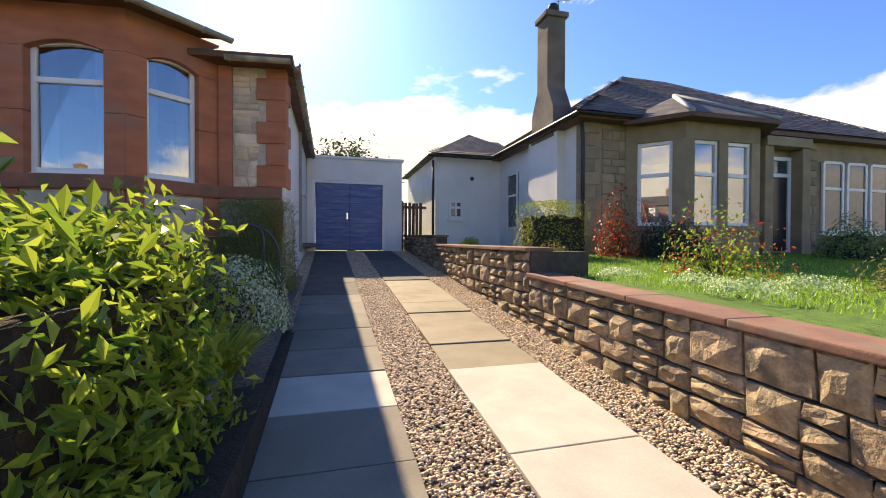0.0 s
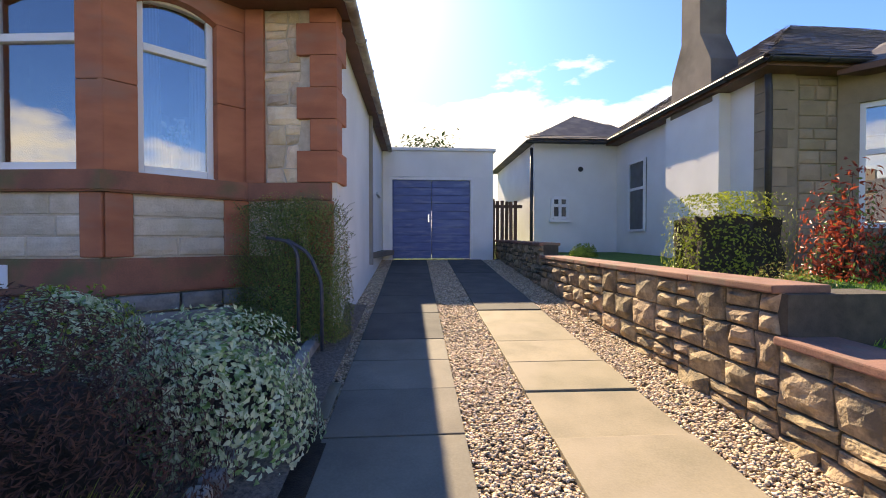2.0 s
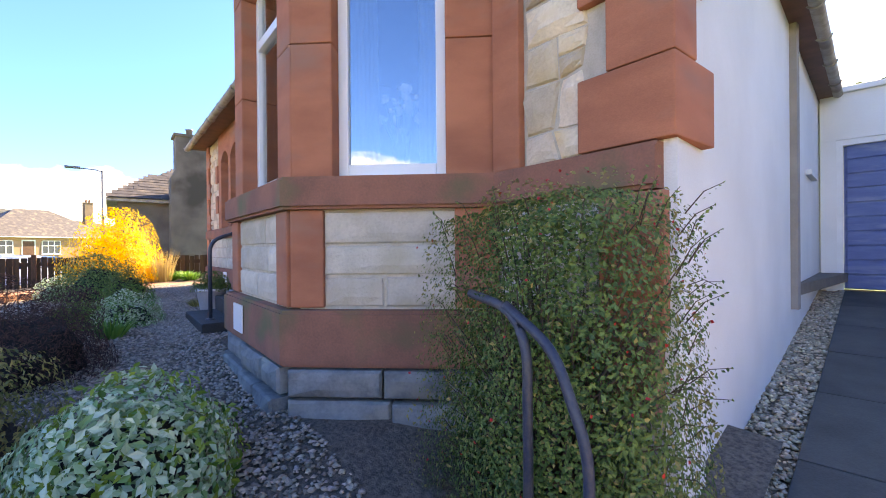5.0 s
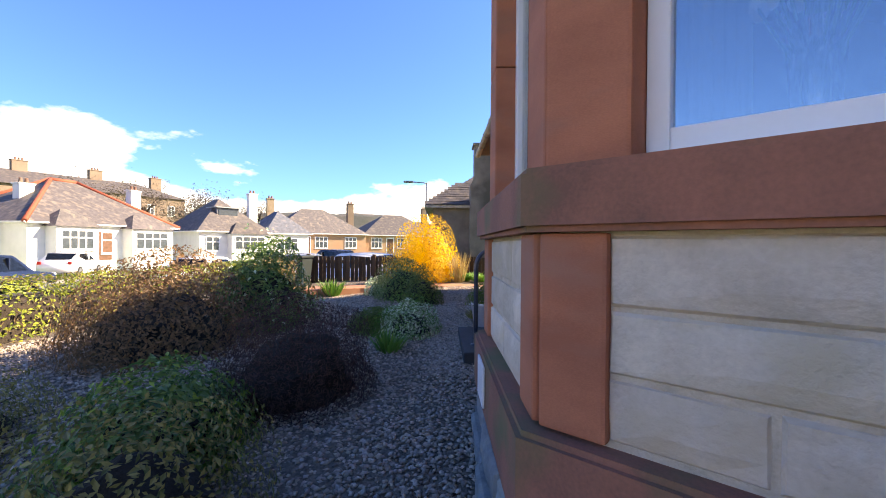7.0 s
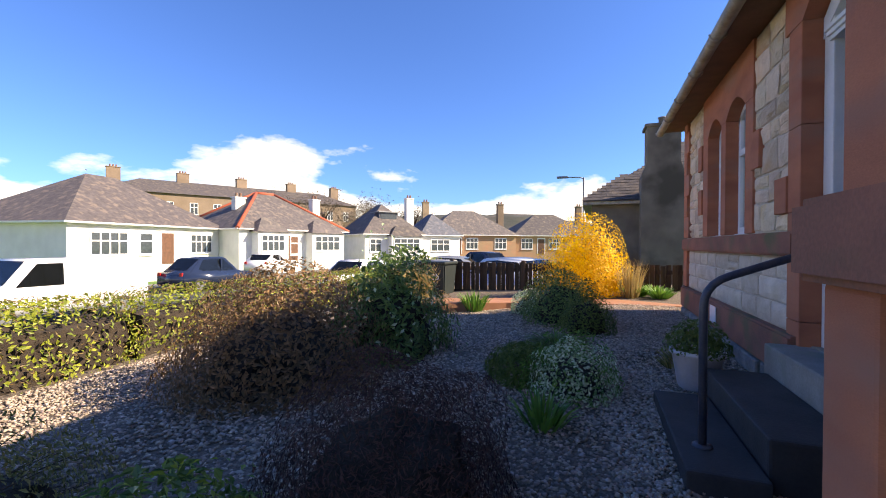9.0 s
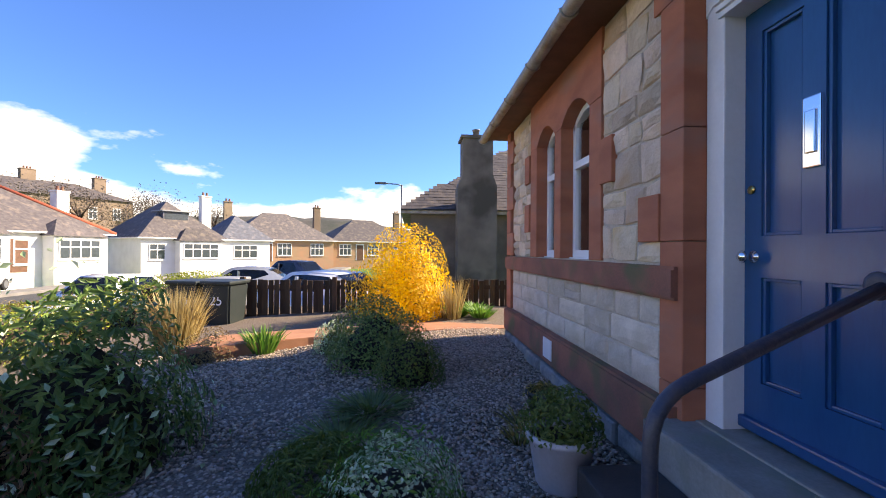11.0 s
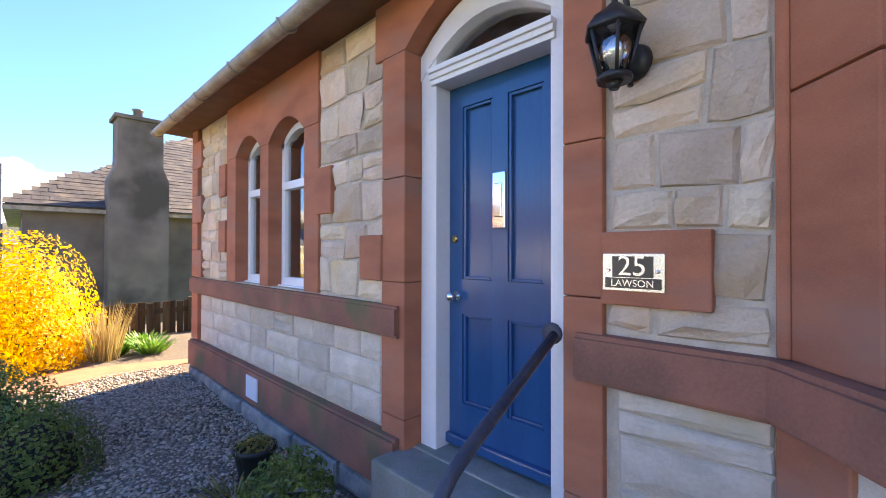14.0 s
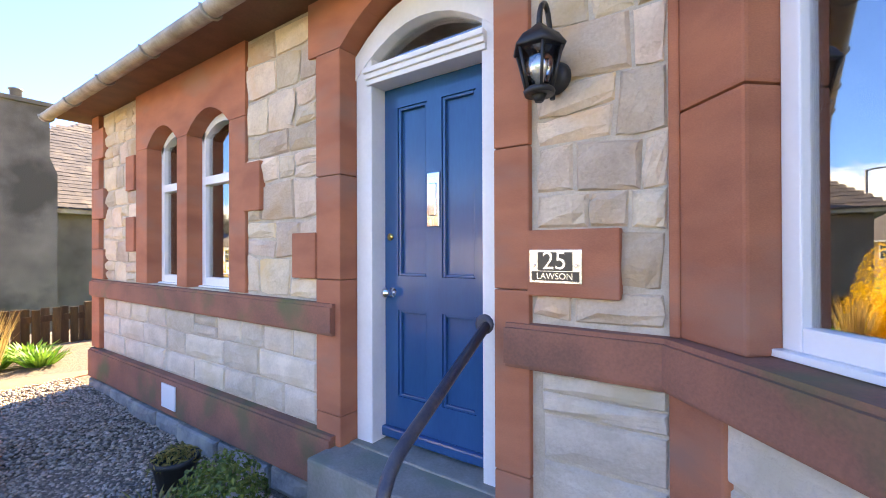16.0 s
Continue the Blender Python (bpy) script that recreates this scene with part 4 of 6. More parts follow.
part("cage", bm, M["blackmetal"], lamp)
bm = bmesh.new(); lathe(bm, [(0.046, -0.095), (0.082, 0.045)], 6, m=LC); p = part("glass", bm, M["glass"], lamp); p.visible_shadow = False
bm = bmesh.new(); lathe(bm, [(0.012, -0.08), (0.03, -0.02), (0.03, 0.0), (0.012, 0.03)], 10, m=LC); part("bulb", bm, M["lamplens"], lamp)

# number plate
plate = thing("house_number_sign", (-4.40, -0.0485, 2.735), "steel and dark house number sign on red stone", "sign")
plate.scale = (0.88, 0.88, 0.88)
part("backplate", boxm(-0.012, 0.232, -0.006, 0, -0.012, 0.142, bevel=0.002), M["sign"], plate)
part("sign_face", boxm(0.03, 0.19, -0.010, -0.006, 0.045, 0.13), M["signdark"], plate)
part("sign_strip", boxm(0.0, 0.22, -0.010, -0.006, 0.0, 0.042), M["signdark"], plate)


def text(s, size, loc, rot, material, parent, name="lettering", ext=0.001):
    c = bpy.data.curves.new(name, "FONT")
    c.body, c.size, c.extrude, c.align_x, c.align_y = s, size, ext, "CENTER", "CENTER"
    c.materials.append(material)
    ob = new(name, c)
    ob.matrix_basis = pose(*loc, *rot)
    if parent:
        ob.parent = parent
    return ob


text("25", 0.115, (0.11, -0.0125, 0.088), (90, 0, 0), M["sign"], plate, "number")
text("LAWSON", 0.040, (0.11, -0.0125, 0.020), (90, 0, 0), M["sign"], plate)
for x in (0.012, 0.208):
    bm = bmesh.new(); lathe(bm, [(0.008, 0), (0.007, 0.006), (0.003, 0.008)], 10, m=pose(x, -0.010, 0.07, 90)); part("screw", bm, M["chrome"], plate)

# vent covers on the base course
for x, y, m in ((-7.75, -0.088, I4), (BAY_C - 0.33, CY - 0.088, I4)):
    v = tagged(link("vent_cover", boxm(0, 0.25, -0.012, 0, 0, 0.20, bevel=0.004), M["white"]), "small white cover on the red base course", "vent cover", "vent covers")
    v.matrix_basis = pose(x, y, 1.54)


# ---- plants ----
def leaf_cloud(pts, nrm, size, aspect=0.5, seed=1, curl=0.25):
    """Many small pointed leaves (two bent halves each) at points, facing about nrm."""
    rg = np.random.default_rng(seed)
    n = len(pts)
    nrm = nrm + rg.normal(0, 0.55, (n, 3))
    nrm /= np.linalg.norm(nrm, axis=1)[:, None] + 1e-9
    t = np.cross(nrm, rg.normal(0, 1, (n, 3)))
    t /= np.linalg.norm(t, axis=1)[:, None] + 1e-9
    s = np.cross(nrm, t)
    sz = size * rg.uniform(0.6, 1.3, (n, 1))
    a = pts - t * sz * 0.5
    b = pts + s * sz * aspect * 0.5 + nrm * sz * curl * 0.3
    c = pts + t * sz * 0.5 - nrm * sz * curl * 0.4
    d = pts - s * sz * aspect * 0.5 + nrm * sz * curl * 0.3
    v = np.stack([a, b, c, d], 1).reshape(-1, 3)
    f = np.arange(n * 4).reshape(-1, 4)
    f = np.concatenate([f[:, [0, 1, 2]], f[:, [0, 2, 3]]])
    return v, f


def lumpy(n, r, seed, lump=0.25, inner=0.35, box=False, flat=1.0):
    """Points in a lumpy shell of half sizes r, with their outward directions; the base is at z = 0."""
    rg = np.random.default_rng(seed)
    d = rg.normal(0, 1, (n, 3))
    d /= np.linalg.norm(d, axis=1)[:, None]
    d[:, 2] = np.abs(d[:, 2]) * 1.0 - 0.35 * (rg.random(n) < 0.35) * np.abs(d[:, 2])
    if box:
        q = d / np.max(np.abs(d), axis=1)[:, None]
        d2 = q * 0.82 + d * 0.18
    else:
        d2 = d
    ks = rg.normal(0, 2.2, (6, 3)); ph = rg.uniform(0, 6.28, 6)
    w = sum(np.sin(d @ k * 1.6 + p) for k, p in zip(ks, ph)) / 6
    rad = (1 + lump * w) * (1 - inner * rg.random(n) ** 2)
    p = d2 * rad[:, None] * np.array(r)
    return p, d


def bush(name, loc, r, leaf, label, category="shrub", n=2600, size=0.05, aspect=0.5, lump=0.25, seed=1, core=True, box=False, stems=10, group="", extra=None, curl=0.25, inner=0.35, whorl=0):
    """A shrub: crown of leaves over branching stems. r: half width, half depth, height."""
    e = thing(name, loc, label, category, group)
    p, d = lumpy(n, r, seed, lump, inner, box)
    if whorl:                              # leaves sit in rosettes round the shoot tips
        p, d = np.repeat(p, whorl, 0), np.repeat(d, whorl, 0)
        p = p + np.random.default_rng(seed + 3).normal(0, size * 0.75, p.shape)
    v, f = leaf_cloud(p, d, size, aspect, seed, curl)
    v[:, 2] = np.maximum(v[:, 2], 0.005)
    from_np("foliage", v.tolist(), f.tolist(), L[leaf], e)
    rg = random.Random(seed)
    bm = bmesh.new()
    for i in range(stems):
        q = Vector(p[rg.randrange(len(p))]) * 0.93
        mid = q * 0.5 + Vector((rg.uniform(-.1, .1) * r[0], rg.uniform(-.1, .1) * r[1], 0.1 * r[2]))
        tube(bm, [(q.x * 0.1, q.y * 0.1, -0.05), mid, q], 0.008, 5, 0.002)
    part("stem", bm, M["bark"], e, "brown woody stems")
    # added solid core: its dark colour stands for shade deep in the crown
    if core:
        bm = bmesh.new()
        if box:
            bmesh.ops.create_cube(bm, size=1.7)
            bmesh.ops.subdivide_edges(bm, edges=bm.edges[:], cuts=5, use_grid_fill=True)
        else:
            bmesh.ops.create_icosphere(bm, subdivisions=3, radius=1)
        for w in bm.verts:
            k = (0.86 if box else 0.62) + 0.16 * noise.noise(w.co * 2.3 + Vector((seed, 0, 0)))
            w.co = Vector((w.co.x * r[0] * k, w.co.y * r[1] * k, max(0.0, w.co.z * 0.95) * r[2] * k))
        c = part("shade_core", bm, M["soil"], e, "dark filler core coloured as the shade inside the crown")
    for lf, nn, sz, asp, sc in (extra or []):
        p, d = lumpy(nn, [x * sc for x in r], seed + 50, lump, 0.12, box)
        v, f = leaf_cloud(p, d, sz, asp, seed + 9, curl)
        v[:, 2] = np.maximum(v[:, 2], 0.005)
        from_np("blossom" if lf in ("flower",) else "young_leaves", v.tolist(), f.tolist(), L.get(lf) or M[lf], e)
    return e


def blades(name, loc, r, n, h, leaf, label, category="grass", seed=1, w=0.012, lean=0.6, kind=""):
    """A tuft of long blades."""
    rg = np.random.default_rng(seed)
    vs, fs = [], []
    for i in range(n):
        a, q = rg.uniform(0, 6.28), r * rg.random() ** 0.5
        b = Vector((math.cos(a) * q * 0.6, math.sin(a) * q * 0.6, 0))
        t = Vector((math.cos(a) * q * (1 + lean), math.sin(a) * q * (1 + lean), h * rg.uniform(0.55, 1.1)))
        m_ = b.lerp(t, 0.55) + Vector((0, 0, 0.14 * h))
        s = Vector((-math.sin(a + rg.normal()), math.cos(a), 0)).normalized() * w * 0.5
        o = len(vs)
        vs += [b - s, b + s, m_ - s, m_ + s, t]
        fs += [(o, o + 1, o + 3, o + 2), (o + 2, o + 3, o + 4)]
    ob = from_np(name, vs, fs, L[leaf])
    ob.matrix_basis = pose(*loc)
    return tagged(ob, label, category, kind=kind)


G = garden_z
bush("green_shrub", (-0.12, -4.95, 0.55), (0.80, 0.76, 1.34), "rhodo", "broad evergreen shrub with glossy yellow-green leaves", n=2600, size=0.088, aspect=0.34, seed=3, lump=0.25, stems=40, curl=0.4, whorl=4, box=True)
bush("heather_shrub", (-0.42, -2.80, 0.74), (0.72, 0.66, 1.02), "heather", "dark purple-brown heather shrub by the drive", n=15000, size=0.036, aspect=0.22, seed=4, stems=60)
bush("bronze_shrub", (-2.05, -2.4, 1.08), (0.62, 0.55, 0.66), "bronze", "bronze-green small-leaved shrub before the bay", n=4200, size=0.034, aspect=0.5, seed=41, stems=36)
bush("variegated_shrub", (-0.12, -2.02, 0.78), (0.62, 0.60, 0.76), "varieg", "cream-edged variegated evergreen shrub by the drive", n=6500, size=0.042, aspect=0.55, seed=5, stems=12)
bush("variegated_shrub", (-1.35, -1.66, 1.13), (0.46, 0.42, 0.52), "varieg", "cream-edged low evergreen shrub beside the gravel path", n=3600, size=0.042, aspect=0.55, seed=51, stems=10, extra=[("rhodo", 900, 0.045, 0.5, 1.0)])
blades("feathery_conifer", (0.12, -3.50, 0.66), 0.36, 1900, 0.42, "goldgreen", "low yellow-green feathery conifer at the drive edge", "conifer", 6, w=0.010, lean=0.6)
bush("berry_shrub", (-0.27, -0.39, 1.02), (0.54, 0.31, 1.36), "coton", "clipped small-leaved shrub with red berries on the house wall", n=42000, size=0.018, aspect=0.62, seed=7, box=True, core=False, stems=170, lump=0.10, inner=0.6, extra=[("berry", 200, 0.013, 0.95, 1.02), ("bronze", 5000, 0.018, 0.6, 1.0)])
# loose twigs standing out of the berry shrub
bm = bmesh.new(); rg = random.Random(8)
tw = []
for i in range(130):
    a, z = rg.uniform(-2.6, 0.35), rg.uniform(0.15, 1.23)
    b = Vector((-0.27 + math.cos(a) * 0.50, -0.39 + math.sin(a) * 0.28, 1.02 + z))
    up = rg.uniform(.04, .15) if z > 1.0 else rg.uniform(-.02, .11)
    t = b + Vector((math.cos(a) * rg.uniform(.03, .12), math.sin(a) * rg.uniform(.02, .08), up))
    tube(bm, [b, b.lerp(t, .5) + Vector((0, 0, .02)), t], 0.0022, 4, 0.001)
    tw += [b.lerp(t, k) for k in (.3, .5, .65, .8, .9, 1)]
tg = tagged(link("shrub_twigs", bm, M["bark"]), "thin bare twigs growing out of the berry shrub", "twigs", kind="stuff")
v, f = leaf_cloud(np.array([tuple(p) for p in tw]), np.tile([0, -1, .4], (len(tw), 1)), 0.015, 0.6, 9)
from_np("leaves", v.tolist(), f.tolist(), L["coton"], tg)
# bent dark pipes in front of it
pipes = thing("bent_pipe_rail", (0, 0, 0), "old dark blue bent metal pipe rail by the shrub", "rail")
for line in ([(-0.09, -0.72, 0.95), (-0.09, -0.72, 1.84), (-0.17, -0.71, 1.94), (-0.39, -0.68, 1.97)],
             [(0.12, -0.72, 0.90), (0.12, -0.72, 1.58), (0.0, -0.71, 1.84), (-0.19, -0.71, 1.95)]):
    bm = bmesh.new(); tube(bm, bend(line, 0.08), 0.016, 10); part("pipe", bm, M["railblue"], pipes)

bush("brown_shrub", (-5.35, -4.35, G(-5.4, -4.4)), (1.15, 1.10, 1.06), "brown", "dome of dark brown-green shrub in the gravel garden", n=12000, size=0.05, aspect=0.45, seed=11, stems=50)
bush("evergreen_shrub", (-6.35, -3.62, G(-6.3, -3.6)), (0.75, 0.70, 1.28), "camellia", "tall dark green shrub with pale leaf clusters", n=4200, size=0.085, aspect=0.34, seed=12, stems=24, lump=0.35, extra=[("varieg", 260, 0.06, 0.5, 1.03)])
bush("purple_heather", (-3.68, -2.28, G(-3.7, -2.3)), (0.70, 0.64, 0.78), "heather", "rounded dark purple heather beside the path", n=14000, size=0.032, aspect=0.2, seed=13, stems=50)
bush("low_green_shrub", (-2.78, -2.74, G(-2.8, -2.7)), (0.6, 0.5, 0.50), "camellia", "low leafy green shrub in the gravel", n=3600, size=0.05, aspect=0.5, seed=14, stems=16, extra=[("rhodo", 500, 0.05, 0.5, 1.02)])
bush("grey_brown_shrub", (-2.6, -4.2, G(-2.6, -4.2)), (1.1, 0.8, 0.55), "bronze", "low straggling brown shrub with fresh tips", n=5000, size=0.04, aspect=0.4, seed=15, stems=60)
bush("clipped_shrub", (-8.5, -1.88, G(-8.5, -1.9)), (0.62, 0.60, 0.84), "camellia", "rounded dark green shrub in the gravel", n=5000, size=0.04, aspect=0.5, seed=16, stems=10, extra=[("box", 900, 0.04, 0.5, 1.01)])
bush("golden_shrub", (-7.72, -1.50, G(-7.7, -1.5)), (0.40, 0.38, 0.62), "box", "small golden-green upright shrub in the gravel", n=3000, size=0.034, aspect=0.55, seed=17, stems=10)
bush("small_variegated_shrub", (-9.1, -2.45, G(-9, -2.4)), (0.36, 0.34, 0.42), "varieg", "small grey variegated shrub in the gravel", n=1800, size=0.034, aspect=0.5, seed=18, stems=8)
bush("path_edge_shrub", (-5.55, -1.56, G(-5.5, -1.6)), (0.46, 0.40, 0.42), "varieg", "low cream-flecked shrub dividing the gravel", n=2600, size=0.032, aspect=0.5, seed=19, stems=8, extra=[("bulb", 700, 0.05, 0.25, 1.05)])
bush("path_edge_plant", (-5.85, -2.02, G(-5.8, -2.0)), (0.48, 0.36, 0.26), "box", "tangle of green low plants dividing the gravel", n=2400, size=0.06, aspect=0.25, seed=20, stems=4, core=False)
blades("moss_strip", (-7.0, -1.80, G(-7, -1.8)), 0.30, 420, 0.08, "box", "mossy grass tuft between the gravel beds", "grass", 21)
blades("moss_strip", (-6.45, -1.95, G(-6.4, -2.0)), 0.34, 420, 0.08, "box", "mossy grass tuft between the gravel beds", "grass", 22)
blades("daffodil_leaves", (-9.2, -3.42, G(-9.2, -3.4)), 0.24, 130, 0.34, "bulb", "clump of fresh green bulb leaves", "plant", 23, w=0.022)
blades("iris_leaves", (-4.75, -1.72, G(-4.7, -1.7)), 0.18, 60, 0.20, "bulb", "clump of green bulb leaves by the path", "plant", 24, w=0.02)
blades("ornamental_grass", (-9.6, -4.75, G(-9.6, -4.7)), 0.34, 700, 0.85, "drygrass", "tall straw-coloured ornamental grass clump", "grass", 25, lean=0.7)
blades("dry_plant", (-10.95, -0.74, 1.4), 0.26, 260, 0.75, "drygrass", "dry brown plant clump by the fence", "plant", 26, w=0.008, lean=0.5)
bush("rust_shrub", (-9.1, -4.10, G(-9.1, -4.1)), (0.5, 0.4, 0.36), "hedgetip", "low rust-tipped shrub by the path", n=1800, size=0.035, aspect=0.4, seed=27, stems=12)
bush("forsythia", (-11.4, -1.58, 1.42), (0.96, 0.92, 1.74), "forsythia", "forsythia bush in full yellow blossom by the fence", n=14000, size=0.055, aspect=0.55, seed=28, stems=60, lump=0.35, core=False, inner=0.6)
for x, y in ((-11.2, -0.6), (-11.6, -0.2), (-11.0, -0.2)):
    blades("border_plant", (x, y, 1.42), 0.25, 160, 0.2, "bulb", "fresh green border plants by the fence", "plant", 29 + int(x * 10) % 7, w=0.03)

# front hedge, with bare tips
for x in np.arange(-13.2, 0.4, 1.7):
    bush("garden_hedge", (x, -7.25 + 0.06 * math.sin(x), 0.82), (1.0, 0.55, 1.0), "hedge", "clipped yellow-green garden hedge with brown tips", "hedge", n=3000, size=0.06, aspect=0.5, seed=int(60 + x), box=True, lump=0.06, stems=8, group="front hedge", extra=[("hedgetip", 900, 0.07, 0.2, 1.04)])
bush("box_hedge", (-13.2, -6.4, 0.9), (0.95, 0.8, 1.22), "hedge", "square clipped green hedge by the bins", "hedge", n=4200, size=0.055, aspect=0.5, seed=75, box=True, lump=0.06, stems=8)

# pots
pot = thing("plant_pot", (-5.78, -0.62, G(-5.9, -0.5)), "fluted white plastic pot with a small green shrub", "plant pot")
bm = bmesh.new()
prof = [(0.125, 0), (0.135, 0.02), (0.175, 0.27), (0.20, 0.28), (0.20, 0.31), (0.185, 0.315), (0.165, 0.27), (0.15, 0.24)]
lathe(bm, prof, 36)
for v_ in bm.verts:
    if 0.015 < v_.co.z < 0.275:
        a = math.atan2(v_.co.y, v_.co.x)
        k = 1 + 0.035 * math.cos(18 * a)
        v_.co.x *= k; v_.co.y *= k
part("pot", bm, M["pot"], pot)
p, d = lumpy(1500, (0.24, 0.24, 0.30), 33, 0.25, 0.4)
v, f = leaf_cloud(p + np.array([0, 0, 0.28]), d, 0.034, 0.55, 34)
from_np("foliage", v.tolist(), f.tolist(), L["box"], pot, "small yellow-green leaves")
bm = bmesh.new(); lathe(bm, [(0.16, 0.24), (0.15, 0.27), (0.02, 0.29)], 16); part("soil", bm, M["soil"], pot)
pot = thing("small_pot", (-6.72, -0.42, G(-7, -0.4)), "small black plastic plant pot on the gravel", "plant pot")
bm = bmesh.new(); lathe(bm, [(0.10, 0), (0.13, 0.17), (0.145, 0.17), (0.145, 0.20), (0.125, 0.20), (0.11, 0.13)], 20); part("pot", bm, M["potblack"], pot)
p, d = lumpy(260, (0.14, 0.14, 0.10), 35, 0.3, 0.5); v, f = leaf_cloud(p + np.array([0, 0, 0.17]), d, 0.05, 0.25, 36); from_np("foliage", v.tolist(), f.tolist(), L["bronze"], pot)
for x, y, r_ in ((-6.55, -0.62, .18), (-6.3, -0.72, .12)):
    blades("wall_plant", (x, y, G(x, y)), r_, 60, 0.10, "bronze", "small dark plants by the pots", "plant", 37)

# fence, terracotta path, bins
bm = bmesh.new()
prism(bm, [(-8.75, -4.3), (-9.45, -2.9), (-10.0, -0.9), (-10.2, 3.0), (-11.0, 3.0), (-10.75, -0.9), (-10.2, -2.9), (-9.6, -4.3)][::-1], 1.0, 1.40)
bmesh.ops.recalc_face_normals(bm, faces=bm.faces[:])
bmesh.ops.bevel(bm, geom=[e_ for e_ in bm.edges if all(v_.co.z > 1.35 for v_ in e_.verts)], offset=0.01, segments=2, affect="EDGES")
tagged(link("garden_path", bm, M["terr"]), "terracotta paved path bending through the garden", "path", kind="structure")


def fence(name, p, q, z, h, bw, label, material, gap=0.02):
    e = thing(name, (p[0], p[1], z), label, "fence")
    d = Vector((q[0] - p[0], q[1] - p[1], 0)); ln = d.length
    e.matrix_basis = pose(p[0], p[1], z, 0, 0, math.degrees(math.atan2(d.y, d.x)))
    n_ = int(ln / (bw + gap))
    me = None
    for i in range(n_):
        if me is None:
            o = part("board", boxm(0, bw, -0.012, 0.012, 0.0, h, bevel=0.004), material, e); me = o.data
        else:
            o = new("board", me); o.parent = e
        o.matrix_basis = pose(i * (bw + gap), 0.02 if i % 2 else -0.02, random.uniform(-.015, .015), 0, random.uniform(-.6, .6), 0)
    for zz in (0.15, h - 0.2):
        part("fence_rail", boxm(0, ln, -0.006, 0.006, zz, zz + 0.09), material, e)
    for x in np.arange(0, ln + 0.1, 1.85):
        o = part("fence_post", boxm(x, x + 0.09, -0.045, 0.045, -0.3, h + 0.06, bevel=0.006), material, e)
    return e


fence("garden_fence", (-12.35, -4.95), (-12.35, 6.0), 1.05, 0.95, 0.10, "dark stained wooden board fence beside the garden", M["fence"], gap=0.012)


def bin_(name, loc, rz, body, label, num):
    e = thing(name, loc, label, "wheelie bin", "wheelie bins", rz=rz)
    bm = bmesh.new()
    lo = [bm.verts.new(v) for v in ((-.22, -.26, .06), (.22, -.26, .06), (.22, .22, .06), (-.22, .22, .06))]
    hi = [bm.verts.new(v) for v in ((-.28, -.34, .96), (.28, -.34, .96), (.28, .30, .96), (-.28, .30, .96))]
    bm.faces.new(lo[::-1]); bm.faces.new(hi)
    for i in range(4):
        bm.faces.new((lo[i], lo[(i + 1) % 4], hi[(i + 1) % 4], hi[i]))
    bmesh.ops.bevel(bm, geom=bm.edges[:], offset=0.03, segments=2, affect="EDGES")
    part("body", bm, body, e)
    part("lid", boxm(-.30, .30, -.37, .33, .96, 1.03, bevel=0.025), M["binblack"] if body != M["bingrey"] else M["bingrey"], e)
    for s in (-.24, .24):
        bm = bmesh.new(); lathe(bm, [(.09, -.02), (.10, -.015), (.10, .015), (.09, .02)], 14, m=pose(s, .28, .10, 0, 90)); part("wheel", bm, M["rubber"], e)
    if num:
        text(num, 0.26, (0, -0.325, 0.66), (85, 0, 0), M["white"], e, "number")
    return e


bin_("wheelie_bin", (-11.9, -5.66, 1.0), 82, M["binblack"], "dark wheelie bin with a painted house number", "25")
bin_("wheelie_bin", (-11.85, -5.02, 1.0), 80, M["binblack"], "dark wheelie bin with a painted house number", "25")
bin_("wheelie_bin", (-12.65, -5.30, 1.0), 80, M["bingrey"], "grey wheelie bin beside the fence", "")


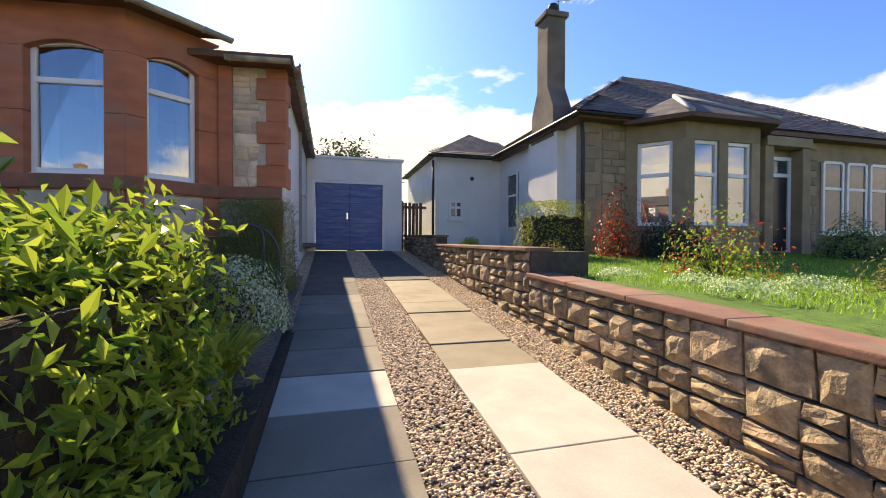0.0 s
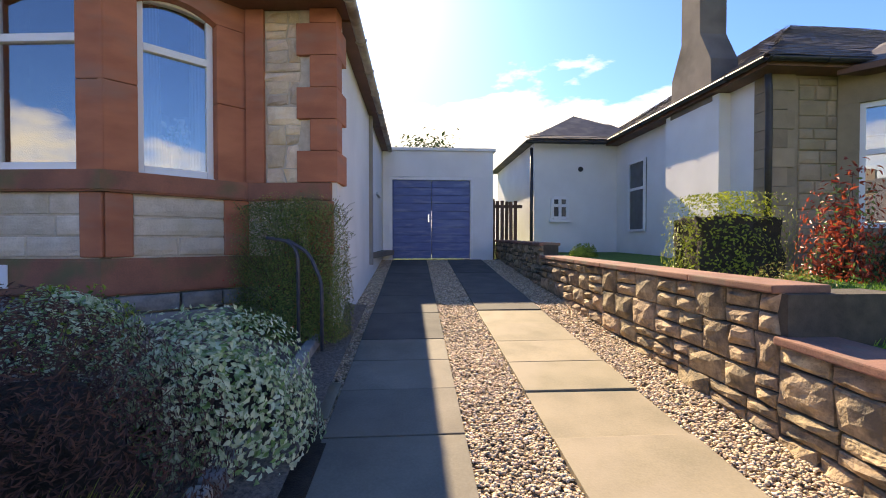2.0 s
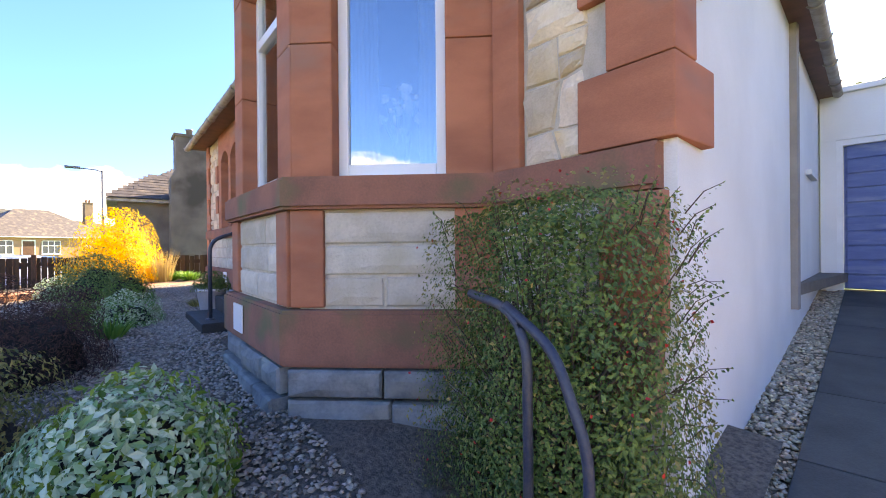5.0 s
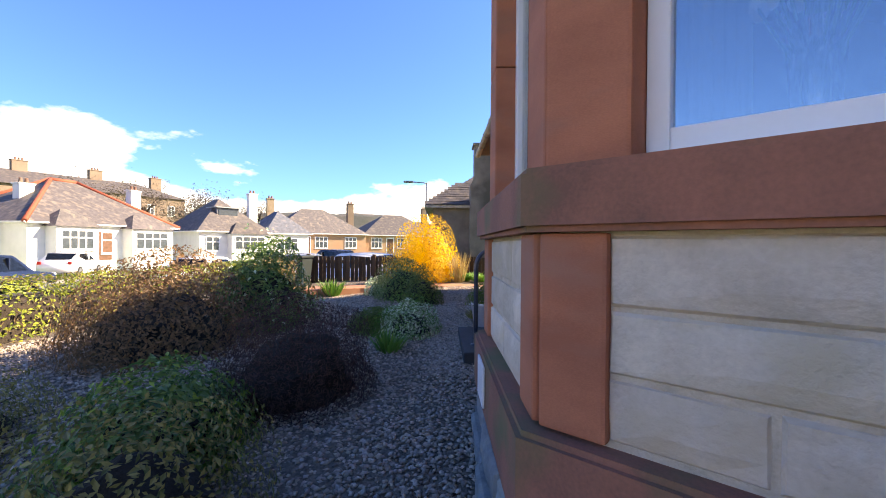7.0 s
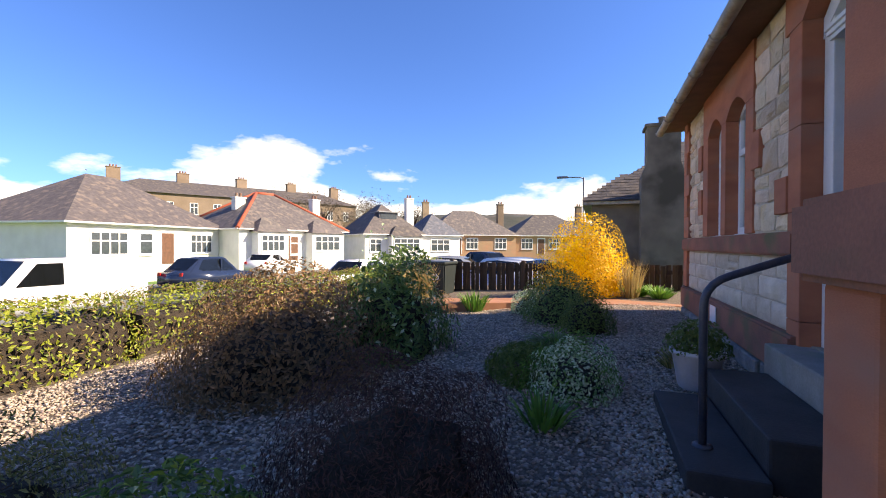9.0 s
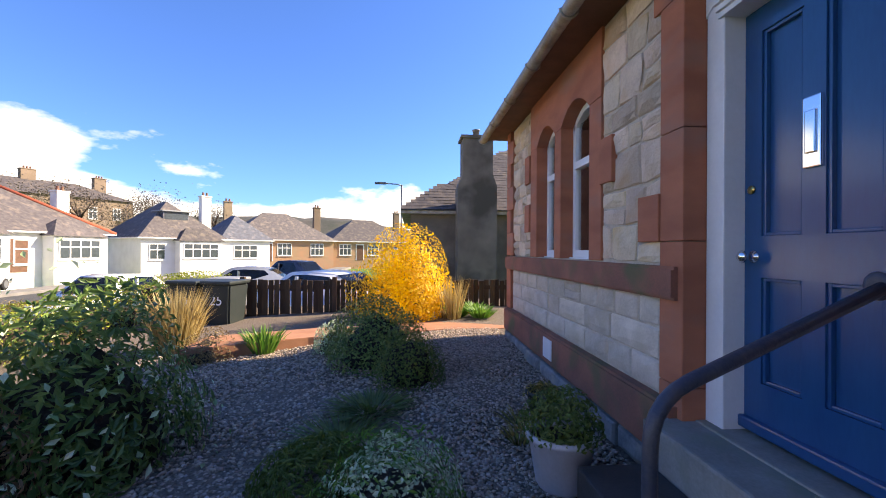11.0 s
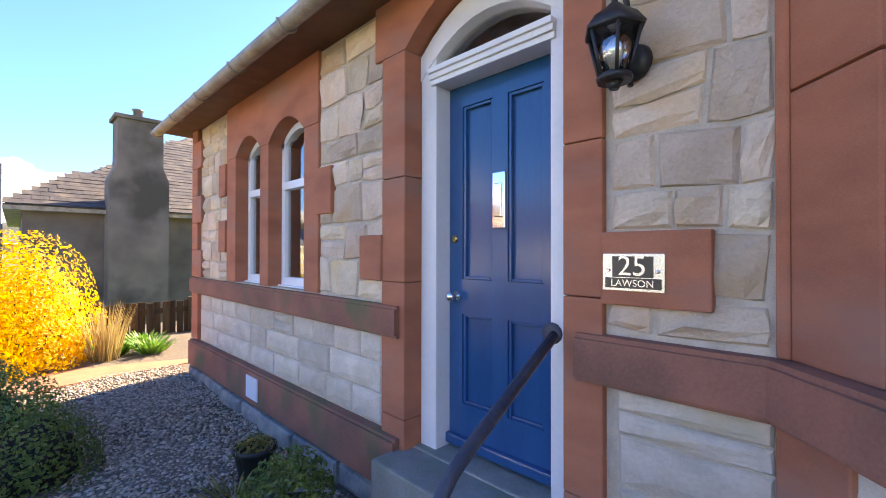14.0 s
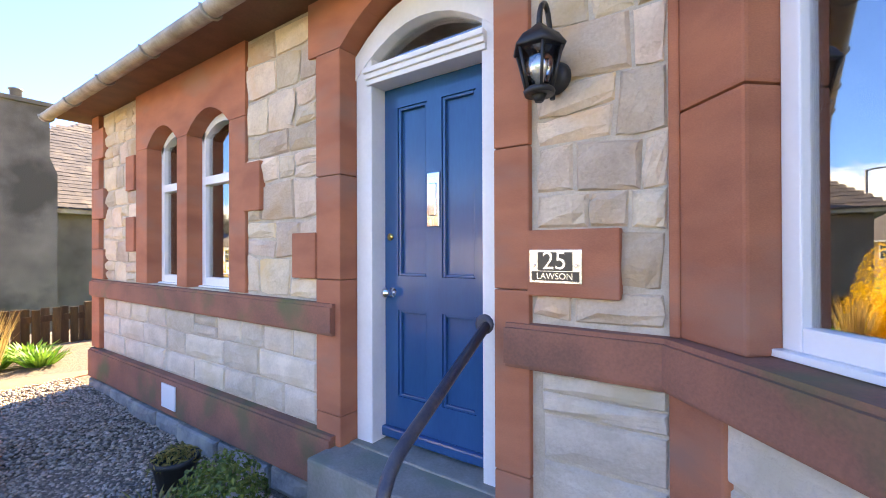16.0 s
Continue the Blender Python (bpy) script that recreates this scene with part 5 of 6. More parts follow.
# ---- cars ----
def car(name, loc, rz, paint, label, ln=4.3, h=1.48, van=False):
    e = thing(name, loc, label, "car", "parked cars", rz=rz)
    if van:
        top = [(-ln / 2, .35), (-ln / 2, 1.0), (-ln / 2 + .9, 1.12), (-ln / 2 + 1.5, h), (ln / 2 - .1, h), (ln / 2, 1.0), (ln / 2, .35)]
        wins = [(-ln / 2 + 1.15, -ln / 2 + 2.1)]
    else:
        top = [(-ln / 2, .32), (-ln / 2 - .02, .62), (-ln / 2 + .25, .80), (-ln / 2 + 1.15, .93), (-ln / 2 + 1.85, h - .04), (-ln / 2 + 2.4, h), (ln / 2 - 1.0, h - .05), (ln / 2 - .35, 1.0), (ln / 2, .85), (ln / 2, .32)]
    bm = bmesh.new()
    w = 0.86
    profile(bm, top, -w, w)
    for v_ in bm.verts:
        if v_.co.z > 0.97:
            v_.co.y *= 1 - 0.22 * (v_.co.z - 0.97) / (h - 0.97) * (0.4 if van else 1)
    bmesh.ops.bevel(bm, geom=[e_ for e_ in bm.edges], offset=0.05, segments=3, affect="EDGES")
    for f_ in bm.faces:
        f_.smooth = True
    part("body", bm, paint, e)
    # side, front and rear glass
    for s in (-1, 1):
        bm = bmesh.new()
        if van:
            pts = [(-ln / 2 + 1.12, 1.12), (-ln / 2 + 1.6, h - .12), (-ln / 2 + 2.2, h - .12), (-ln / 2 + 2.2, 1.12)]
        else:
            pts = [(-ln / 2 + 1.40, .97), (-ln / 2 + 1.98, h - .12), (-ln / 2 + 2.4, h - .09), (ln / 2 - 1.15, h - .13), (ln / 2 - .75, .99)]
        vs_ = []
        for x, z in pts:
            k = (w * (1 - 0.22 * (z - 0.97) / (h - 0.97) * (0.4 if van else 1)) + 0.006) * s
            vs_.append(bm.verts.new((x, k, z)))
        bm.faces.new(vs_)
        bmesh.ops.solidify(bm, geom=bm.faces[:], thickness=0.01)
        part("side_window", bm, M["carglass"], e)
        if not van:
            part("door_pillar", boxm(0.02, 0.09, (w - .1) * s - .02, (w - .1) * s + .075 * s + .02 * s, .97, h - .14), paint, e)
    for a_, b2 in (((top[3], top[4]), 1), ((top[6], top[7]), -1)) if not van else (((top[2], top[3]), 1),):
        (x0, z0), (x1, z1) = a_
        bm = bmesh.new()
        q = Vector((x1 - x0, 0, z1 - z0)); nn = Vector((-q.z, 0, q.x)).normalized()
        vs_ = []
        for t_, yy in ((.08, -.70), (.08, .70), (.92, .58), (.92, -.58)):
            c = Vector((x0, 0, z0)) + q * t_ + nn * 0.012
            vs_.append(bm.verts.new((c.x, yy, c.z)))
        bm.faces.new(vs_); bmesh.ops.solidify(bm, geom=bm.faces[:], thickness=0.008)
        part("windscreen" if b2 == 1 else "rear_window", bm, M["carglass"], e)
    for x in (-ln / 2 + .82, ln / 2 - .85):
        for s in (-1, 1):
            bm = bmesh.new(); lathe(bm, [(.24, -.10), (.31, -.09), (.325, 0), (.31, .09), (.24, .10)], 20, m=pose(x, s * .80, .325, 90)); wh = part("wheel", bm, M["rubber"], e)
            bm = bmesh.new(); lathe(bm, [(.21, -.105), (.22, 0), (.21, .105)], 12, m=pose(x, s * .80, .325, 90)); part("rim", bm, M["lampgrey"], wh)
    for s in (-1, 1):
        part("headlight", boxm(-ln / 2 - .015, -ln / 2 + .12, s * .62 - .14, s * .62 + .14, .66, .78, bevel=0.02), M["lamplens"], e)
        part("tail_light", boxm(ln / 2 - .06, ln / 2 + .012, s * .70 - .09, s * .70 + .09, .78, .95, bevel=0.015), M["berry"], e)
    return e


car("parked_car", (-15.6, -4.2, 0.55), 66, M["carwhite"], "white hatchback parked beyond the fence", h=1.5)
car("parked_car", (-21.5, -8.5, 0.42), 100, M["carsilver"], "silver car parked on the street")
car("parked_car", (-27.5, -8.2, 0.42), 60, M["carblue"], "dark car parked on the street", h=1.6)
car("parked_car", (-18.0, -19.8, 0.16), 0, M["carblue"], "dark blue car parked at the far kerb", h=1.65)
car("parked_car", (-26.5, -23.8, 0.30), 20, M["carwhite"], "small white car parked before a white house")
car("parked_van", (-9.6, -16.4, 0.16), 180, M["carwhite"], "white van with roof bars parked on the street", ln=4.6, h=1.85, van=True)
car("parked_car", (-17.5, -11.0, 0.30), 180, M["carwhite"], "white car parked behind the hedge", h=1.5)


# ---- houses ----
def hip(bm, x0, x1, y0, y1, z0, z1, over=0.35, ridge=None):
    """A hipped roof as a closed body."""
    x0, x1, y0, y1 = x0 - over, x1 + over, y0 - over, y1 + over
    d = min(x1 - x0, y1 - y0) / 2
    lo = [bm.verts.new((x, y, z0)) for x, y in ((x0, y0), (x1, y0), (x1, y1), (x0, y1))]
    if x1 - x0 > y1 - y0:
        ri = [bm.verts.new((x0 + d, (y0 + y1) / 2, z1)), bm.verts.new((x1 - d, (y0 + y1) / 2, z1))]
        fs_ = ((lo[0], lo[1], ri[1], ri[0]), (lo[1], lo[2], ri[1]), (lo[2], lo[3], ri[0], ri[1]), (lo[3], lo[0], ri[0]))
    else:
        ri = [bm.verts.new(((x0 + x1) / 2, y0 + d, z1)), bm.verts.new(((x0 + x1) / 2, y1 - d, z1))]
        fs_ = ((lo[0], lo[1], ri[0]), (lo[1], lo[2], ri[1], ri[0]), (lo[2], lo[3], ri[1]), (lo[3], lo[0], ri[0], ri[1]))
    for f_ in fs_:
        bm.faces.new(f_)
    bm.faces.new(lo[::-1])
    return [v_.co.copy() for v_ in lo], [v_.co.copy() for v_ in ri]


def chimney(parent, x, y, z0, z1, w, d, material, pots=1):
    c = part("chimney", boxm(x - w / 2, x + w / 2, y - d / 2, y + d / 2, z0, z1, bevel=0.02), material, parent)
    part("chimney_cap", boxm(x - w / 2 - .06, x + w / 2 + .06, y - d / 2 - .06, y + d / 2 + .06, z1, z1 + .12, bevel=0.02), material, c)
    for k in range(pots):
        bm = bmesh.new(); lathe(bm, [(.11, 0), (.12, .05), (.09, .3), (.11, .34), (.08, .34)], 12, m=pose(x + (k - (pots - 1) / 2) * .35, y, z1 + .12)); part("chimney_pot", bm, M["coping"] if pots > 1 else M["lampgrey"], c)


def fwin(parent, x, z, w, h, y, bars=1, material=None):
    """A window of another house on a wall facing -y."""
    e = part("window", boxm(x, x + w, y - .03, y + .05, z, z + h), M["farwin"], parent)
    bm = bmesh.new()
    for a_ in [0] + [w * (k + 1) / (bars + 1) for k in range(bars)] + [w]:
        box(bm, x + a_ - .04, x + a_ + .04, y - .06, y, z, z + h)
    for zz in (z, z + h * .62, z + h):
        box(bm, x + 0.04, x + w - 0.04, y - .056, y - .004, zz - .04, zz + .04)
    part("window_frame", bm, material or M["whitepaint"], e)
    part("sill", boxm(x - .08, x + w + .08, y - .10, y, z - .12, z - .045), M["whitepaint"], e)


def bungalow(name, loc, rz, w, d, wall, roofm, label, base=0.0, wh=2.55, rh=5.9, wins=(), chims=(), ridge=None, door_x=None, bays=(), dormer=None):
    e = thing(name, loc, label, "house", "street houses", rz=rz)
    part("wall", boxm(0, w, 0, d, -2.0, wh), wall, e)
    bm = bmesh.new()
    lo, ri = hip(bm, 0, w, 0, d, wh, rh)
    part("roof", bm, roofm, e)
    part("eaves_board", boxm(-.37, w + .37, -.37, d + .37, wh - .10, wh - .003), M["whitepaint"], e)
    if ridge:
        bm = bmesh.new()
        tube(bm, [ri[0], ri[1]], .15, 6)
        for a_, b2 in ((lo[0], ri[0]), (lo[1], ri[1] if w > d else ri[0]), (lo[2], ri[1]), (lo[3], ri[0] if w > d else ri[1])):
            tube(bm, [a_, b2], .15, 6)
        part("ridge_tile", bm, ridge, e)
    for x, z, ww, hh, b in wins:
        fwin(e, x, z, ww, hh, 0, b)
    for x, y, z1, cm in chims:
        chimney(e, x, y, wh - .1, z1, .9, .6, cm, 2)
    for x0, x1 in bays:
        b = part("bay", boxm(x0, x1, -.9, -.003, -2.0, wh - .25), wall, e)
        bm = bmesh.new(); hip(bm, x0, x1, -.9, .9, wh - .25, wh + .9, .2); part("bay_roof", bm, roofm, e)
        fwin(e, x0 + .3, .8, x1 - x0 - .6, 1.25, -.9, 3)
    if dormer is not None:
        dm = part("dormer", boxm(dormer - 1.1, dormer + 1.1, 1.5, 3.4, wh + .9, wh + 2.4), M["slateblue"], e, "flat grey dormer")
        part("pane", boxm(dormer - .95, dormer + .95, 1.46, 1.498, wh + 1.25, wh + 2.2), M["farwin"], dm)
        part("dormer_roof", boxm(dormer - 1.25, dormer + 1.25, 1.3, 3.5, wh + 2.402, wh + 2.5), M["lead"], dm)
    if door_x is not None:
        dd = part("door", boxm(door_x, door_x + .95, -.04, .02, 0, 2.05), M["soffit"], e)
        part("door_frame", boxm(door_x - .1, door_x + 1.05, -.03, .01, 0, 2.2), M["whitepaint"], e)
    return e


# across the street, from the wide view along it
bungalow("white_bungalow", (-16.0, -27.5, 1.1), 180 + 8, 11, 9, M["harl"], M["slate"], "white bungalow with a brown slate roof across the street", wins=((1.2, .7, 2.2, 1.3, 3), (4.2, .7, .9, 1.3, 0), (8.2, .7, 2.0, 1.3, 3)), door_x=5.8)
bungalow("white_bungalow", (-26.4, -26.5, 1.1), 180 - 12, 10.8, 9, M["harl"], M["slate"], "white bungalow with red ridge tiles and tall white chimneys", ridge=M["redridge"], wins=((4.6, .5, .8, 1.5, 0),), bays=((1.0, 3.6), (6.2, 9.6)), chims=((9.8, 3.0, 5.6, M["harl"]), (2.5, 4.0, 5.2, M["harl"])), door_x=4.4)
bungalow("white_bungalow", (-39.8, -23.6, 1.0), 180 - 37, 6.8, 8, M["harl"], M["slate"], "white bungalow with a grey dormer and glazed porch", wins=((0.6, .7, 1.2, 1.3, 1),), chims=((6.2, 2.0, 6.6, M["harl"]),), rh=6.0, bays=((2.6, 6.2),), dormer=3.4)
bungalow("gabled_cottage", (-46.5, -20.1, 1.0), 180 - 43, 5, 6, M["harl"], M["slateblue"], "small white cottage with a blue trimmed gable", wins=((1.2, .7, 2.4, 1.3, 2),), rh=5.2)
bungalow("row_cottage", (-51.9, -21.4, 1.2), 180 - 56, 12, 9, M["rowstone"], M["slate"], "red and buff stone cottages in a row down the street", wins=((1.0, .7, 1.6, 1.4, 2), (5.0, .7, 1.6, 1.4, 2), (9.0, .7, 1.6, 1.4, 2)), chims=((0.5, 4.5, 7.0, M["nstone"]), (11.5, 4.5, 7.0, M["farbrown"])), door_x=3.4, rh=6.0)
bungalow("row_cottage", (-60.0, -11.9, 1.2), 180 - 62, 12, 9, M["rowstone"], M["slate"], "red and buff stone cottages in a row down the street", wins=((1.0, .7, 1.6, 1.4, 2), (5.0, .7, 1.6, 1.4, 2), (9.0, .7, 1.6, 1.4, 2)), chims=((11.5, 4.5, 7.0, M["farbrown"]),), door_x=3.4, rh=5.8)
bungalow("row_cottage", (-72, 4, 1.2), 180 - 66, 12, 9, M["nstone"], M["slate"], "distant stone cottage down the street", wins=((1.0, .7, 1.6, 1.4, 2), (5.0, .7, 1.6, 1.4, 2)), rh=5.8)
tn = thing("tenement", (-38, -62, 3.0), "long brown stone tenement on the slope behind", "building", rz=180 - 28)
part("wall", boxm(0, 38, 0, 10, -3, 6.6), M["farbrown"], tn)
bm = bmesh.new(); hip(bm, 0, 38, 0, 10, 6.6, 9.0); part("roof", bm, M["slate"], tn)
for k in range(5):
    chimney(tn, 2 + k * 8.5, 5, 7.5, 10.2, 1.6, .8, M["farbrown"], 3)
for k in range(12):
    for zz in (0.6, 3.8):
        fwin(tn, 1.2 + k * 3.1, zz, 1.0, 1.6, 0, 1)

# next house along the front: grey roughcast gable with a tall chimney
nx = thing("roughcast_house", (-16.9, -1.5, 1.0), "grey-brown roughcast house with a slate roof and tall chimney", "house")
part("wall", boxm(-9, 0, 0, 11, -1.5, 2.78), M["render_grey"], nx)
part("eaves_board", boxm(-9.4, 0.25, -.3, 11.3, 2.78, 2.88), M["gutter"], nx)
bm = bmesh.new(); hip(bm, -9, 0, 0, 11, 2.885, 6.2, .3); part("roof", bm, M["slateblue"], nx)
slates(nx, (0.30, -0.3, 2.90), (0, 1, 0), (-4.8, 0, 3.3), 11.6, 5.6, 0.30, 0.20, M["slate"], trim=lambda a_, b2: a_ > b2 * 0.84 and a_ < 11.6 - b2 * 0.84)
bm = bmesh.new(); profile(bm, [(1.43, -1.5), (1.43, 3.6), (1.58, 3.95), (1.58, 5.05), (2.50, 5.05), (2.50, 3.95), (2.63, 3.6), (2.63, -1.5)], -.004, -.75, m=pose(0, 0, 0, 0, 0, 90)); part("chimney", bm, M["render_grey"], nx)
part("chimney_cap", boxm(-.05, .80, 1.51, 2.57, 5.052, 5.15, bevel=.02), M["render_grey"], nx)
bm = bmesh.new(); lathe(bm, [(.10, 0), (.10, .22), (.13, .23), (.12, .26)], 12, m=pose(.37, 2.03, 5.15)); part("chimney_pot", bm, M["lampgrey"], nx)

lampst = thing("street_lamp", (-24.0, -1.95, 0.3), "tall grey steel street lamp", "street lamp")
bm = bmesh.new(); tube(bm, [(0, 0, 0), (0, 0, 1.2), (0, 0, 5.5)], .07, 8, .045); tube(bm, [(0, 0, 5.45), (0.0, -.2, 5.52), (0.05, -.9, 5.55)], .03, 6); part("pole", bm, M["lampgrey"], lampst)
part("lamp_head", boxm(-.06, .16, -1.3, -.75, 5.50, 5.60, bevel=.03), M["lampgrey"], lampst)

# hill and far trees
vs, fs = [], []
for i in range(61):
    a = radians(60 + i * 2.0)
    hgt = 20 + 10 * noise.noise((i * .11, 3, 0)) + 2.0 * noise.noise((i * .7, 7, 0)) + 18 * math.exp(-((i - 23) / 9) ** 2)
    for k, (dd, hh) in enumerate(((330, -2), (420, hgt * .8), (480, hgt), (700, -2))):
        vs.append((-math.sin(a) * dd, math.cos(a) * dd, hh + (noise.noise((i * 1.9, k, 0)) * 2 if 0 < k < 3 else 0)))
for i in range(60):
    for k in range(3):
        o = i * 4 + k
        fs.append((o, o + 4, o + 5, o + 1))
tagged(from_np("backdrop", vs, fs, M["hill"], smooth=True), "wooded hill beyond the town", "hill", kind="structure")


def tree(name, loc, h, w, leaf, label, seed, n=3000, size=0.3, trunk=0.25):
    e = thing(name, loc, label, "tree")
    rg = random.Random(seed)
    bm = bmesh.new()
    tube(bm, [(0, 0, -.3), (0.05, 0.03, h * .35), (0, 0.05, h * .7)], trunk, 8, trunk * .4)
    tips = []
    for i in range(12):
        a, z = rg.uniform(0, 6.28), rg.uniform(.3, .65) * h
        t = Vector((math.cos(a) * w * rg.uniform(.5, .9), math.sin(a) * w * rg.uniform(.5, .9), z + rg.uniform(.1, .32) * h))
        tube(bm, [(0, 0, z), Vector((0, 0, z)).lerp(t, .5) + Vector((0, 0, .2)), t], trunk * .35, 5, .02)
        tips.append(t)
    part("trunk", bm, M["bark"], e)
    rgn = np.random.default_rng(seed)
    c = np.array([tuple(t) for t in tips] + [(0, 0, h * .8)])
    p = c[rgn.integers(0, len(c), n)] + rgn.normal(0, 1, (n, 3)) * np.array([w * .26, w * .26, h * .10])
    v, f = leaf_cloud(p, np.tile([0, 0, 1.0], (n, 1)), size, .5, seed)
    from_np("crown", v.tolist(), f.tolist(), L[leaf], e)


tree("evergreen_tree", (-0.2, 22.0, 1.5), 6.8, 2.6, "tree", "dark evergreen tree behind the garage", 61, 5000, .32)
for i, (x, y, h) in enumerate(((-46, -33, 7.5), (-52, -30, 8), (-56, -34, 8), (-50, -42, 9), (-58, -26, 7), (-30, -46, 7))):
    tree("far_tree", (x, y, 1), h, 2.6, "tree" if i == 5 else "fartree", "bare spring tree behind the houses" if i < 5 else "green conifer behind the houses", 70 + i, 2600, .22)

# ---- garage ----
gar = thing("garage", (0, 0, 0), "white flat-roofed garage with blue double doors", "garage", rz=ANG)
gz = drive_z(6.75)
for nm, x0, x1, z0, z1 in (("front_pier", 0.02, 0.20, gz - .4, 3.68), ("front_pier", 2.44, 2.98, gz - .4, 3.68), ("front_wall", 0.02, 2.98, 3.682, 4.36)):
    part(nm, boxm(x0, x1, 6.75, 6.95, z0, z1), M["harl"], gar)
part("coping", boxm(-.02, 3.04, 6.68, 6.99, 4.362, 4.44, bevel=.01), M["harl"], gar)
part("side_wall", boxm(2.78, 2.98, 6.952, 12, gz - .4, 4.3), M["harl"], gar)
part("roof", boxm(0.02, 2.98, 6.96, 12, 4.302, 4.36), M["lead"], gar)
bm = bmesh.new()
box(bm, .20, .27, 6.77, 6.87, gz, 3.68); box(bm, 2.37, 2.44, 6.77, 6.87, gz, 3.68); box(bm, .27, 2.37, 6.77, 6.87, 3.60, 3.68)
part("door_frame", bm, M["whitepaint"], gar, "white door frame")
for x0, x1 in ((.275, 1.315), (1.325, 2.365)):
    dl = part("door_leaf", boxm(x0, x1, 6.86, 6.88, gz + .02, 3.595), M["bluegarage"], gar, "faded blue ribbed garage door leaf")
    for k in range(10):
        zz = gz + .03 + k * .212
        part("board", boxm(x0 + .03, x1 - .03, 6.832, 6.858, zz, zz + .195, bevel=.01), M["bluegarage"], dl)
bm = bmesh.new(); box(bm, 1.22, 1.26, 6.80, 6.83, gz + 1.0, gz + 1.22, bevel=.008); part("handle", bm, M["chrome"], gar, "steel handle")
# side details of our house wall: meter window, downpipe ledge
tagged(link("side_window_ledge", boxm(0, .06, 5.0, 5.8, 3.0, 3.06, m=DM), M["harl"]), "white ledge on the side wall", "ledge", kind="structure")
gt = fence("side_gate", uv(3.05, 7.4), uv(3.95, 7.4), drive_z(7.2) + .1, 1.5, .10, "brown weathered board gate beside the garage", M["gatewood"], gap=0.03)

# ---- neighbour's house ----
nb = thing("neighbour_house", (0, 0, 0), "stone fronted bungalow with white harled side and slate roof", "house", rz=ANG)
U0, V0, EZ = 6.5, 1.86, 4.72
part("side_wall", boxm(U0, U0 + .3, V0 + .3, 12, .8, EZ), M["harl"], nb, "white harled side wall")
part("front_wall", boxm(U0, 18, V0 + .02, V0 + .3, .8, EZ - .1), M["nstone"], nb, "buff stone front wall")
part("back_part", boxm(4.15, U0 - .003, 6.9, 12, .8, EZ - .06), M["harl"], nb, "white harled back extension")
bm = bmesh.new(); lo, ri = hip(bm, U0, 18, V0, 12, EZ, 8.1, .35); part("roof", bm, M["slate"], nb)
sl = math.sqrt(5.42 ** 2 + 3.38 ** 2)
slates(nb, (U0 - .35, 12.35, EZ + .03), (0, -1, 0), (5.42, 0, 3.38), 10.84, sl, .30, .20, M["slate"], trim=lambda a_, b2: a_ > b2 * .85 and a_ < 10.84 - b2 * .85)
slates(nb, (U0 - .35, V0 - .35, EZ + .03), (1, 0, 0), (0, 5.42, 3.38), 12.2, sl, .30, .20, M["slate"], trim=lambda a_, b2: a_ > b2 * .85 and a_ < 12.2 - b2 * .85)
part("eaves_board", boxm(U0 - .33, 18.3, V0 - .33, 12.3, EZ - .12, EZ - .004), M["soffit"], nb)
bm = bmesh.new(); hip(bm, 4.15, U0 + 1.2, 6.9, 12, EZ - .055, 5.95, .3); part("back_roof", bm, M["slate"], nb)
slates(nb, (3.85, 6.6, EZ - .02), (1, 0, 0), (0, 2.85, 1.3), 3.4, 2.8, .30, .20, M["slate"], trim=lambda a_, b2: a_ > b2 * .7)
# corner quoins and stone pieces on the front
k, z = 0, 1.3
while z < EZ - .15:
    part("quoin", boxm(U0 - .02, U0 + (.30 if k % 2 else .42), V0 - .02, V0 + .28, z, z + .30, bevel=.008), M["nstone"], nb); z += .305; k += 1
stones(nb, 7.0, 7.66, 1.3, EZ - .15, pose(0, V0 + .02, 0), (.16, .28), (.25, .5), M["nstone"], depth=.03, rough=.01)
stones(nb, 11.55, 11.9, 1.3, EZ - .15, pose(0, V0 + .02, 0), (.2, .3), (.3, .5), M["nstone"], depth=.03, rough=.01)
stones(nb, 13.0, 14.0, 1.3, EZ - .15, pose(0, V0 + .02, 0), (.2, .3), (.3, .55), M["nstone"], depth=.03, rough=.01)
chb = [(7.66, V0), (8.5, V0 - .95), (10.7, V0 - .95), (11.5, V0)]
